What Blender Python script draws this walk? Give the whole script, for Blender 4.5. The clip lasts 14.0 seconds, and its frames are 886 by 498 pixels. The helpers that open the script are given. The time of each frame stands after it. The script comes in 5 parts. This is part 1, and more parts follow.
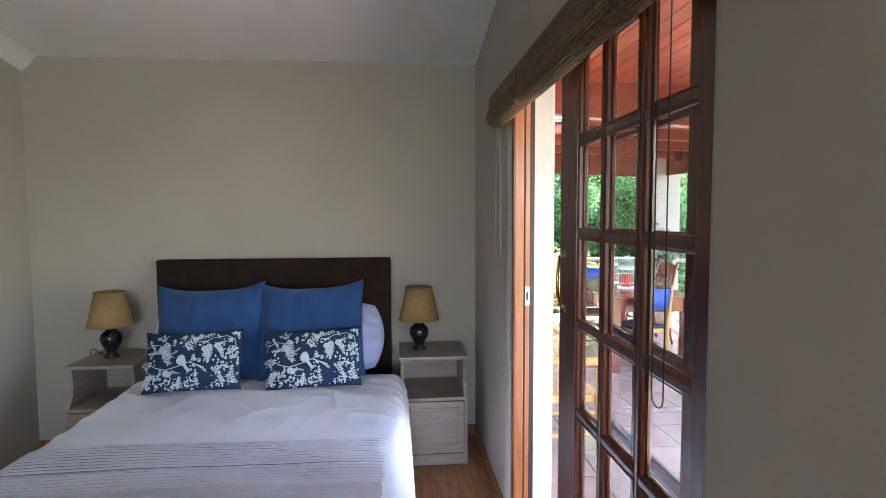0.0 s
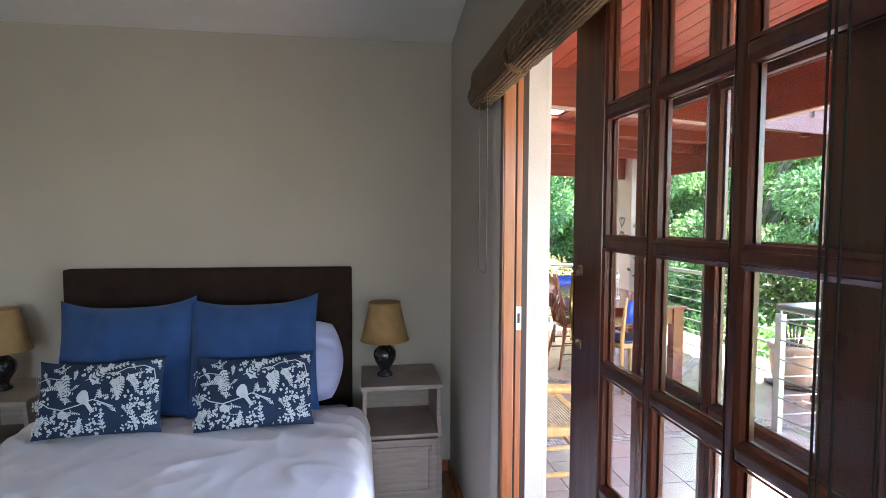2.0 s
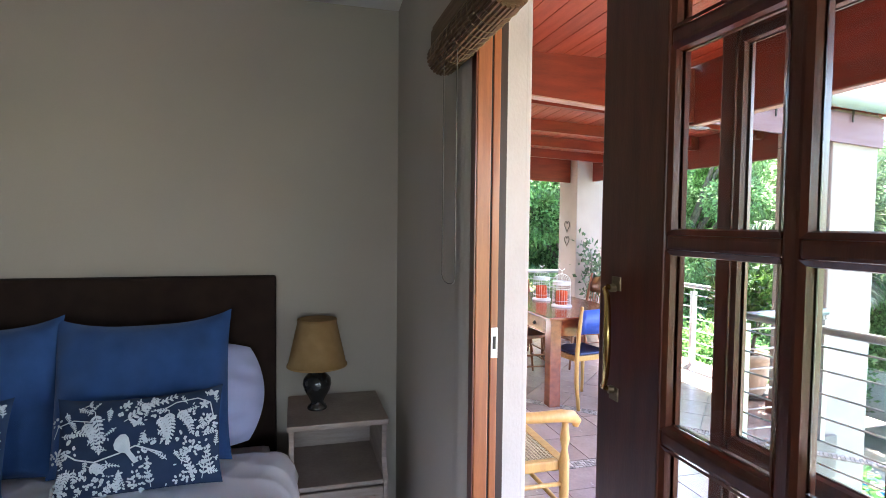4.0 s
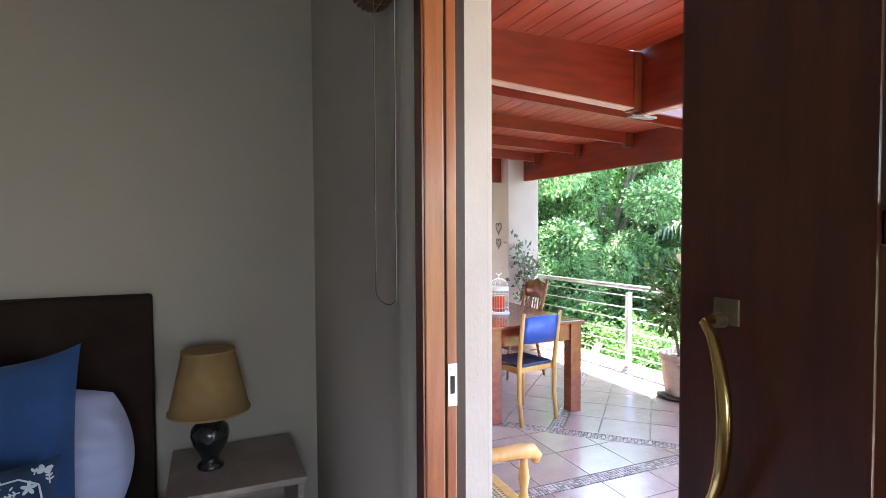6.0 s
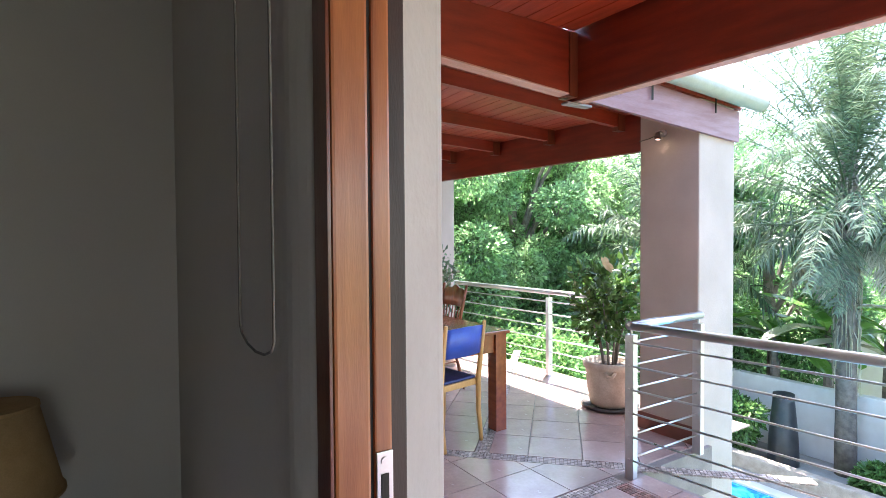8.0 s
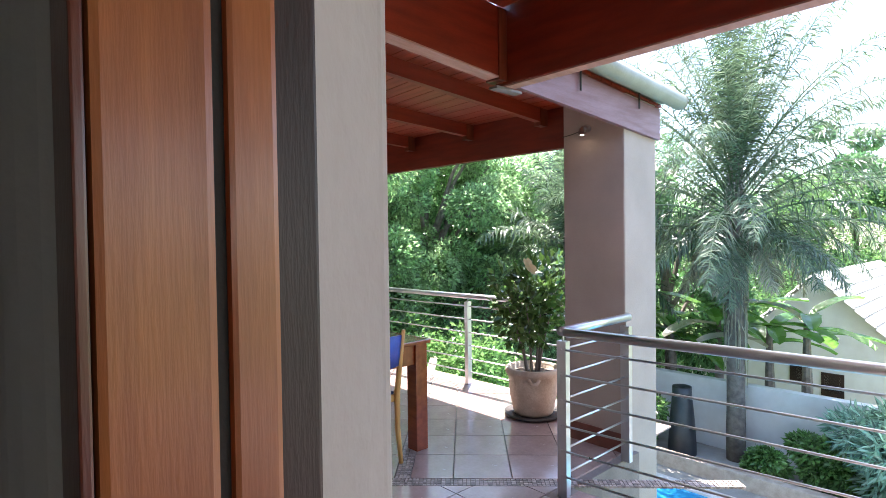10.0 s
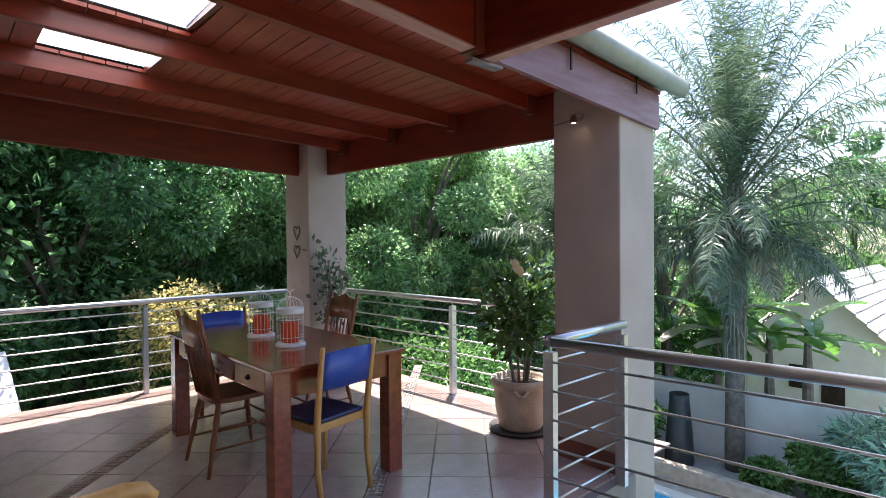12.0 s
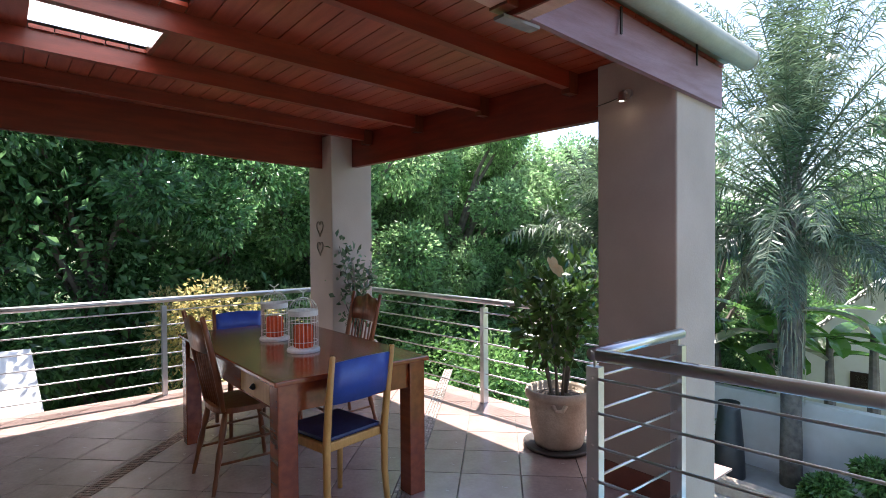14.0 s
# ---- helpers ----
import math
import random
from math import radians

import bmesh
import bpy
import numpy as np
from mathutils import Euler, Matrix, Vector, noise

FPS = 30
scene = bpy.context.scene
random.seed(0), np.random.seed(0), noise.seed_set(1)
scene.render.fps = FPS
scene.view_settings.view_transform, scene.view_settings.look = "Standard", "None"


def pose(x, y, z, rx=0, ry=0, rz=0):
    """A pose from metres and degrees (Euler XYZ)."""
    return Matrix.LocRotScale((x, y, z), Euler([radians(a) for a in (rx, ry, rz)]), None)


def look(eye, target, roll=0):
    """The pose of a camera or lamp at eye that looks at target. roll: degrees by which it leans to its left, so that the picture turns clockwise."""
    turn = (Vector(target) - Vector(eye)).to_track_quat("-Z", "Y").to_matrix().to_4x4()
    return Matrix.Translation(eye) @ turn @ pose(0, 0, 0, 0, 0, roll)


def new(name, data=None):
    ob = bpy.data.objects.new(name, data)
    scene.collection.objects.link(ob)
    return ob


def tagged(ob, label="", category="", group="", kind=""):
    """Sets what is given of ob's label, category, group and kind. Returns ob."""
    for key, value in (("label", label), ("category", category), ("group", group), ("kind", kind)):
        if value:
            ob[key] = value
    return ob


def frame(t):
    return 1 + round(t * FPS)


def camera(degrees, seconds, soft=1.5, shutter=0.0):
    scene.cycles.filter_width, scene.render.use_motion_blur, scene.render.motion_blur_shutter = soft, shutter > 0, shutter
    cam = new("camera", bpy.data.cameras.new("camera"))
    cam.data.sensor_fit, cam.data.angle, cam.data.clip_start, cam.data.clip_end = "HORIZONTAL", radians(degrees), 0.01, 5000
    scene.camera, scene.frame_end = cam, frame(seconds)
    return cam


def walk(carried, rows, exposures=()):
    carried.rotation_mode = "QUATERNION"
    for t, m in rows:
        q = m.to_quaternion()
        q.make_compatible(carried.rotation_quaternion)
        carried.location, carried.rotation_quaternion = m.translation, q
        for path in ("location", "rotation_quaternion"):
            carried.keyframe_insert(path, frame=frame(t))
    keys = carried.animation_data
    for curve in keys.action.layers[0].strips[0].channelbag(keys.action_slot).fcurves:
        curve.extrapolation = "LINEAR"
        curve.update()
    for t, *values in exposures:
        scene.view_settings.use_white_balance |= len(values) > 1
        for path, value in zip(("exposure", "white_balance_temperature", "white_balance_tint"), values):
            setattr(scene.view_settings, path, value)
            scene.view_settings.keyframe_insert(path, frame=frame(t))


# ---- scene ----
cam = camera(78.5, 14.0, soft=0.85)
PATH = [
    (0, (0.315, 0.528, 1.561), (0.491, 2.516, 1.435), -0.2),
    (0.5, (0.345, 0.649, 1.563), (0.558, 2.634, 1.438), -0.1),
    (1, (0.367, 0.777, 1.562), (0.599, 2.76, 1.438), -0.2),
    (1.5, (0.367, 0.917, 1.553), (0.623, 2.897, 1.434), 0.0),
    (2, (0.356, 1.054, 1.554), (0.644, 3.03, 1.441), 0.2),
    (2.5, (0.351, 1.182, 1.547), (0.698, 3.149, 1.436), 0.1),
    (3, (0.35, 1.289, 1.537), (0.757, 3.244, 1.432), 0.4),
    (5.5, (0.447, 1.943, 1.503), (1.169, 3.807, 1.43), -0.1),
    (6, (0.477, 2.028, 1.498), (1.269, 3.863, 1.427), -0.3),
    (6.5, (0.522, 2.15, 1.494), (1.383, 3.954, 1.426), -0.3),
    (7, (0.579, 2.28, 1.485), (1.506, 4.051, 1.421), -0.4),
    (7.5, (0.623, 2.39, 1.474), (1.632, 4.115, 1.416), -0.4),
    (8, (0.66, 2.498, 1.468), (1.75, 4.174, 1.417), -0.4),
    (8.5, (0.707, 2.614, 1.473), (1.901, 4.217, 1.419), -0.5),
    (9, (0.741, 2.697, 1.463), (2.018, 4.235, 1.412), -0.6),
    (11.5, (1.09, 2.979, 1.427), (2.472, 4.438, 1.389), -0.8),
    (12, (1.176, 3.014, 1.415), (2.54, 4.476, 1.385), -0.5),
    (12.5, (1.228, 3.076, 1.435), (2.586, 4.544, 1.397), -0.7),
    (13, (1.317, 3.121, 1.415), (2.648, 4.613, 1.384), -0.4),
    (13.5, (1.394, 3.187, 1.406), (2.697, 4.704, 1.371), -0.5),
    (14, (1.464, 3.261, 1.399), (2.729, 4.81, 1.363), -0.4),
]
EXPOSURES = [(0.0, 4.37, 6450, 15.5), (1.5, 4.28, 6450, 15.5), (3.0, 4.02, 6450, 15.5), (5.5, 3.8, 6450, 15.5), (6.5, 3.62, 6450, 15.5), (7.5, 3.3, 6450, 15.5), (8.5, 2.95, 6450, 15.5), (9.0, 2.78, 6450, 15.5), (11.5, 1.88, 6450, 15.5), (12.5, 1.64, 6450, 15.5), (14.0, 1.68, 6450, 15.5)]
walk(cam, [(t, look(eye, target, roll)) for t, eye, target, roll in PATH], EXPOSURES)

# ---- light ----
world = bpy.data.worlds.new("sky_world")
scene.world = world
world.use_nodes = True
wn = world.node_tree
sky = wn.nodes.new("ShaderNodeTexSky")
sky.sky_type, sky.sun_disc = "NISHITA", False
SUN_EL, SUN_AZ = 71.0, 53.0          # degrees; azimuth clockwise from +y
sky.sun_elevation, sky.sun_rotation = radians(SUN_EL), radians(SUN_AZ)
wn.links.new(sky.outputs[0], wn.nodes["Background"].inputs[0])
wn.nodes["Background"].inputs[1].default_value = 0.15
# fill lamp added behind the camera, in an unseen opening of the south wall
room_light = new("unseen_room_fill", bpy.data.lights.new("unseen_room_fill", "AREA"))
room_light.data.shape, room_light.data.size, room_light.data.size_y = "RECTANGLE", 1.5, 1.2
room_light.data.energy, room_light.data.color = 3.0, (0.78, 0.88, 1.0)
room_light.matrix_world = look((-0.025, -4.55, 1.6), (-0.225, 2.0, 1.25))
sun = new("sun", bpy.data.lights.new("sun", "SUN"))
sun.data.energy, sun.data.angle, sun.data.color = 5.0, radians(0.5), (1.0, 0.95, 0.87)
a, e = radians(SUN_AZ), radians(SUN_EL)
sun.matrix_world = look((math.sin(a) * math.cos(e) * 30, math.cos(a) * math.cos(e) * 30, math.sin(e) * 30), (0, 0, 0))


# ---- materials ----
def rgb(c):
    return (c[0], c[1], c[2], 1.0)


def material(name, base, second=None, scale=8.0, rough=0.6, metal=0.0, bump=0.1, fine=80.0, stretch=(1, 1, 1), vary=0.0, spec=0.5, coat=0.0, wear=0.35, island=0.0, sheen=0.0, trans=0.0):
    """Two scales of noise mix base and second, with fine relief; vary: random brightness from object to object."""
    m = bpy.data.materials.new(name)
    m.use_nodes = True
    t = m.node_tree
    b = t.nodes["Principled BSDF"]
    N, L = t.nodes.new, t.links.new
    co = N("ShaderNodeTexCoord")
    mp = N("ShaderNodeMapping")
    mp.inputs["Scale"].default_value = stretch
    L(co.outputs["Object"], mp.inputs[0])
    n1 = N("ShaderNodeTexNoise")
    n1.inputs["Scale"].default_value, n1.inputs["Detail"].default_value = scale, 6
    L(mp.outputs[0], n1.inputs["Vector"])
    n2 = N("ShaderNodeTexNoise")
    n2.inputs["Scale"].default_value, n2.inputs["Detail"].default_value = fine, 4
    L(mp.outputs[0], n2.inputs["Vector"])
    second = second or tuple(c * 0.8 for c in base)
    ramp = N("ShaderNodeMapRange")
    ramp.inputs["From Min"].default_value, ramp.inputs["From Max"].default_value = 0.35, 0.68
    L(n1.outputs["Fac"], ramp.inputs["Value"])
    mix = N("ShaderNodeMix")
    mix.data_type = "RGBA"
    mix.inputs["A"].default_value, mix.inputs["B"].default_value = rgb(base), rgb(second)
    L(ramp.outputs[0], mix.inputs["Factor"])
    hsv = N("ShaderNodeHueSaturation")
    L(mix.outputs["Result"], hsv.inputs["Color"])
    add = N("ShaderNodeMath")
    add.operation = "MULTIPLY_ADD"
    add.inputs[1].default_value, add.inputs[2].default_value = wear, 1.0 - wear * 0.5
    L(n2.outputs["Fac"], add.inputs[0])
    last = add
    if vary:
        info = N("ShaderNodeObjectInfo")
        k = N("ShaderNodeMath")
        k.operation = "MULTIPLY_ADD"
        k.inputs[1].default_value, k.inputs[2].default_value = vary, -vary / 2
        L(info.outputs["Random"], k.inputs[0])
        s = N("ShaderNodeMath")
        L(last.outputs[0], s.inputs[0]), L(k.outputs[0], s.inputs[1])
        last = s
    if island:
        geo = N("ShaderNodeNewGeometry")
        k = N("ShaderNodeMath")
        k.operation = "MULTIPLY_ADD"
        k.inputs[1].default_value, k.inputs[2].default_value = island, -island / 2
        L(geo.outputs["Random Per Island"], k.inputs[0])
        s = N("ShaderNodeMath")
        L(last.outputs[0], s.inputs[0]), L(k.outputs[0], s.inputs[1])
        last = s
    L(last.outputs[0], hsv.inputs["Value"])
    L(hsv.outputs[0], b.inputs["Base Color"])
    r = N("ShaderNodeMapRange")
    r.inputs["To Min"].default_value, r.inputs["To Max"].default_value = max(0.02, rough - 0.1), min(1, rough + 0.1)
    L(n1.outputs["Fac"], r.inputs["Value"]), L(r.outputs[0], b.inputs["Roughness"])
    b.inputs["Metallic"].default_value = metal
    b.inputs["Specular IOR Level"].default_value = spec
    b.inputs["Coat Weight"].default_value = coat
    b.inputs["Coat Roughness"].default_value = 0.15
    b.inputs["Sheen Weight"].default_value = sheen
    if trans:
        b.inputs["Subsurface Weight"].default_value = 0.0
        tr = N("ShaderNodeBsdfTranslucent")
        L(hsv.outputs[0], tr.inputs["Color"])
        ms = N("ShaderNodeMixShader")
        ms.inputs[0].default_value = trans
        L(b.outputs[0], ms.inputs[1]), L(tr.outputs[0], ms.inputs[2])
        L(ms.outputs[0], t.nodes["Material Output"].inputs["Surface"])
    if bump:
        bp = N("ShaderNodeBump")
        bp.inputs["Strength"].default_value, bp.inputs["Distance"].default_value = bump, 0.01
        L(n2.outputs["Fac"], bp.inputs["Height"]), L(bp.outputs[0], b.inputs["Normal"])
    return m


WALL = material("wall_paint", (0.48, 0.44, 0.38), (0.445, 0.41, 0.355), 1.5, 0.85, bump=0.06, fine=140, wear=0.05, spec=0.25)
WHITE = material("white_paint", (0.8, 0.8, 0.79), (0.74, 0.74, 0.73), 2, 0.8, bump=0.05, fine=120, wear=0.05, spec=0.3)
PILLARPAINT = material("pillar_paint", (0.41, 0.34, 0.3), (0.36, 0.3, 0.26), 3, 0.85, bump=0.15, fine=90, wear=0.08)
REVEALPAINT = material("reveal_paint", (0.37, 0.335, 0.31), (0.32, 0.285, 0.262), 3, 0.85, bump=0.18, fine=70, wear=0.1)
PLASTER = material("outdoor_plaster", (0.74, 0.72, 0.68), (0.66, 0.63, 0.58), 3, 0.85, bump=0.15, fine=90, wear=0.08)
LAMINATE = material("laminate_oak", (0.42, 0.2, 0.085), (0.28, 0.12, 0.05), 6, 0.35, bump=0.03, fine=60, stretch=(6, 1, 1), vary=0.25)
DOORWOOD = material("door_wood", (0.14, 0.032, 0.013), (0.09, 0.02, 0.009), 5, 0.32, bump=0.05, fine=60, stretch=(9, 9, 1), coat=0.3)
FRAMEWOOD = material("frame_wood", (0.36, 0.115, 0.032), (0.25, 0.07, 0.02), 4, 0.35, bump=0.05, fine=50, stretch=(14, 14, 1), coat=0.2)
DARKSTRIP = material("dark_wood_strip", (0.03, 0.01, 0.007), (0.02, 0.008, 0.006), 6, 0.5, stretch=(9, 9, 1))
DARKGAP = material("dark_seal", (0.02, 0.016, 0.014), rough=0.7)
BEAMWOOD = material("beam_wood", (0.2, 0.023, 0.008), (0.13, 0.014, 0.005), 3, 0.4, bump=0.06, fine=30, stretch=(1, 8, 8), vary=0.1, coat=0.1)
BEAMWOOD_Y = material("beam_wood_lengthwise", (0.2, 0.023, 0.008), (0.13, 0.014, 0.005), 3, 0.4, bump=0.06, fine=30, stretch=(8, 1, 8), vary=0.1, coat=0.1)
# lilac in the base colour paints the skylight glare on the varnish
FASCIA = material("sky_tinted_fascia", (0.204, 0.102, 0.122), (0.163, 0.068, 0.075), 4, 0.5, bump=0.08, fine=30, stretch=(1, 8, 8))
BOARDWOOD = material("ceiling_board_wood", (0.27, 0.037, 0.013), (0.19, 0.024, 0.009), 3, 0.38, bump=0.05, fine=30, stretch=(8, 1, 8), island=0.25, coat=0.1)
STEEL = material("brushed_steel", (0.55, 0.55, 0.56), (0.48, 0.48, 0.49), 10, 0.32, metal=1.0, bump=0.02, fine=200, wear=0.1)
BRASS = material("brass", (0.75, 0.55, 0.22), (0.6, 0.42, 0.15), 20, 0.22, metal=1.0, bump=0.02)
AGEDBRASS = material("aged_brass", (0.34, 0.27, 0.17), (0.25, 0.19, 0.12), 30, 0.45, metal=0.8, bump=0.1)
TILE = material("terrace_tile", (0.41, 0.295, 0.265), (0.33, 0.23, 0.205), 5, 0.24, bump=0.03, fine=50, vary=0.16, coat=0.3)
GROUT = material("grout", (0.24, 0.2, 0.18), rough=0.9)
TABLEWOOD = material("table_wood", (0.28, 0.062, 0.02), (0.19, 0.038, 0.013), 3, 0.2, bump=0.03, fine=40, stretch=(8, 1, 8), coat=0.4)
PALEWOOD = material("pale_yellow_wood", (0.6, 0.34, 0.11), (0.5, 0.26, 0.08), 6, 0.4, bump=0.04, fine=60, stretch=(6, 6, 1), coat=0.1)
CHAIRWOOD = material("brown_chair_wood", (0.24, 0.075, 0.027), (0.16, 0.045, 0.016), 5, 0.35, bump=0.04, stretch=(6, 6, 1), coat=0.15)
NAVYSEAT = material("worn_navy_vinyl", (0.018, 0.035, 0.13), (0.012, 0.022, 0.08), 12, 0.4, bump=0.08)
BLUEPAINT = material("blue_vinyl", (0.035, 0.09, 0.42), (0.03, 0.07, 0.34), 12, 0.35, bump=0.05)
HEADCLOTH = material("dark_brown_leather", (0.028, 0.016, 0.012), (0.022, 0.012, 0.01), 10, 0.85, bump=0.1, fine=300, spec=0.2)
PILLOWLINEN = material("lilac_cotton", (0.5, 0.54, 0.8), (0.43, 0.47, 0.73), 4, 0.9, bump=0.15, fine=300, wear=0.06)
LINEN = material("white_linen", (0.9, 0.88, 0.93), (0.85, 0.83, 0.89), 4, 0.9, bump=0.15, fine=300, wear=0.06, sheen=0.2)
PLEATLINEN = material("pleat_linen", (0.76, 0.72, 0.76), (0.66, 0.62, 0.67), 6, 0.9, bump=0.2, fine=300, wear=0.1)
# dark grey for the shadow lines drawn at the foot of the pleats
PLEATSHADOW = material("pleat_shadow", (0.2, 0.17, 0.2), (0.32, 0.28, 0.3), 30, 0.9)
STRIPES = material("greige_linen", (0.62, 0.58, 0.6), (0.52, 0.48, 0.51), 6, 0.9, bump=0.2, fine=300, wear=0.1)
BLUELINEN = material("blue_linen", (0.017, 0.072, 0.225), (0.013, 0.056, 0.18), 10, 0.9, bump=0.25, fine=400, wear=0.2, sheen=0.2)
NAVY = material("navy_cotton", (0.014, 0.038, 0.095), (0.011, 0.03, 0.08), 10, 0.9, bump=0.15, fine=400, wear=0.15)
PRINT = material("white_print", (0.62, 0.68, 0.72), (0.5, 0.57, 0.62), 30, 0.9, bump=0.1, fine=400)
GREYWOOD = material("limed_grey_wood", (0.42, 0.35, 0.31), (0.33, 0.27, 0.235), 6, 0.6, bump=0.06, fine=60, stretch=(1, 1, 10))
SHADE = material("mustard_shade", (0.46, 0.3, 0.13), (0.4, 0.25, 0.1), 20, 0.85, bump=0.1, fine=300, trans=0.25)
BLACKPOT = material("black_glaze", (0.012, 0.013, 0.013), (0.03, 0.03, 0.028), 15, 0.25, bump=0.1, fine=40, coat=0.3)
BAMBOO = material("woven_bamboo", (0.17, 0.095, 0.042), (0.1, 0.055, 0.024), 12, 0.6, bump=0.2, fine=80, stretch=(1, 0.2, 6), island=0.6)
CORD = material("cord", (0.025, 0.02, 0.016), rough=0.8)
STRING = material("straw_string", (0.2, 0.14, 0.07), rough=0.8)
CORDPALE = material("pale_cord", (0.1, 0.09, 0.075), rough=0.8)
TERRACOTTA = material("pale_clay", (0.56, 0.47, 0.38), (0.42, 0.33, 0.26), 7, 0.85, bump=0.3, fine=60)
SOIL = material("soil", (0.05, 0.035, 0.025), rough=0.95, bump=0.6, fine=50)
BARK = material("bark", (0.2, 0.17, 0.14), (0.11, 0.09, 0.075), 9, 0.9, bump=0.5, fine=40)
CANDLE = material("orange_wax", (0.75, 0.12, 0.03), (0.65, 0.09, 0.02), 10, 0.5, bump=0.03)
WIRE = material("white_wire", (0.8, 0.8, 0.78), rough=0.5)
GREENMETAL = material("green_grey_gutter", (0.26, 0.27, 0.21), (0.21, 0.22, 0.17), 6, 0.5, bump=0.05)
LAWN = material("lawn", (0.07, 0.12, 0.03), (0.1, 0.1, 0.045), 2, 0.95, bump=0.6, fine=30)


def leaf_mat(name, c, d, trans=0.35):
    return material(name, c, d, 1.2, 0.27, bump=0.0, island=1.1, trans=trans, wear=0.1, spec=0.8)


LEAF_DARK = leaf_mat("dark_leaves", (0.1, 0.23, 0.09), (0.19, 0.36, 0.15), 0.65)
LEAF_MID = leaf_mat("mid_leaves", (0.13, 0.27, 0.08), (0.21, 0.37, 0.12), 0.5)
LEAF_POT = leaf_mat("glossy_pot_leaves", (0.05, 0.12, 0.025), (0.12, 0.2, 0.05), 0.45)
# paler green puts sunlight into the colour of the north-east foliage
LEAF_SUNLIT = leaf_mat("sunlit_leaves", (0.23, 0.4, 0.17), (0.34, 0.49, 0.26), 0.72)
LEAF_BANANA = leaf_mat("banana_leaves", (0.08, 0.2, 0.035), (0.15, 0.32, 0.06), 0.45)
LEAF_GREY = leaf_mat("grey_green_fronds", (0.075, 0.13, 0.07), (0.18, 0.24, 0.14), 0.45)
LEAF_FERN = leaf_mat("feathery_leaves", (0.26, 0.42, 0.3), (0.36, 0.52, 0.4), 0.5)
LEAF_DRY = leaf_mat("dry_fronds", (0.3, 0.28, 0.2), (0.42, 0.4, 0.3), 0.3)
LEAF_YELLOW = leaf_mat("yellow_leaves", (0.6, 0.5, 0.2), (0.5, 0.45, 0.18), 0.5)


def glass_material(name, tint=(1, 1, 1), rough=0.0):
    """Thin pane: see-through with a fresnel mirror."""
    m = bpy.data.materials.new(name)
    m.use_nodes = True
    t = m.node_tree
    t.nodes.remove(t.nodes["Principled BSDF"])
    tr, gl, mx, lw, pw, fr = (t.nodes.new(n) for n in ("ShaderNodeBsdfTransparent", "ShaderNodeBsdfGlossy", "ShaderNodeMixShader", "ShaderNodeLayerWeight", "ShaderNodeMath", "ShaderNodeMath"))
    tr.inputs[0].default_value = rgb(tint)
    gl.inputs["Roughness"].default_value = rough
    lw.inputs[0].default_value = 0.5
    pw.operation, pw.inputs[1].default_value = "POWER", 5.0
    fr.operation, fr.inputs[1].default_value, fr.inputs[2].default_value = "MULTIPLY_ADD", 0.5, 0.025
    t.links.new(lw.outputs["Facing"], pw.inputs[0]), t.links.new(pw.outputs[0], fr.inputs[0])
    t.links.new(fr.outputs[0], mx.inputs[0]), t.links.new(tr.outputs[0], mx.inputs[1]), t.links.new(gl.outputs[0], mx.inputs[2])
    t.links.new(mx.outputs[0], t.nodes["Material Output"].inputs["Surface"])
    return m


GLASS = glass_material("window_glass", (0.96, 0.97, 0.96), 0.02)


def skylight_material():
    m = bpy.data.materials.new("skylight_polycarbonate")
    m.use_nodes = True
    t = m.node_tree
    b = t.nodes["Principled BSDF"]
    tr = t.nodes.new("ShaderNodeBsdfTranslucent")
    tr.inputs[0].default_value = (0.85, 0.9, 0.92, 1)
    mx = t.nodes.new("ShaderNodeMixShader")
    mx.inputs[0].default_value = 0.75
    b.inputs["Base Color"].default_value, b.inputs["Roughness"].default_value = (0.85, 0.9, 0.92, 1), 0.3
    t.links.new(b.outputs[0], mx.inputs[1]), t.links.new(tr.outputs[0], mx.inputs[2])
    t.links.new(mx.outputs[0], t.nodes["Material Output"].inputs["Surface"])
    return m


SKYLIGHT = skylight_material()


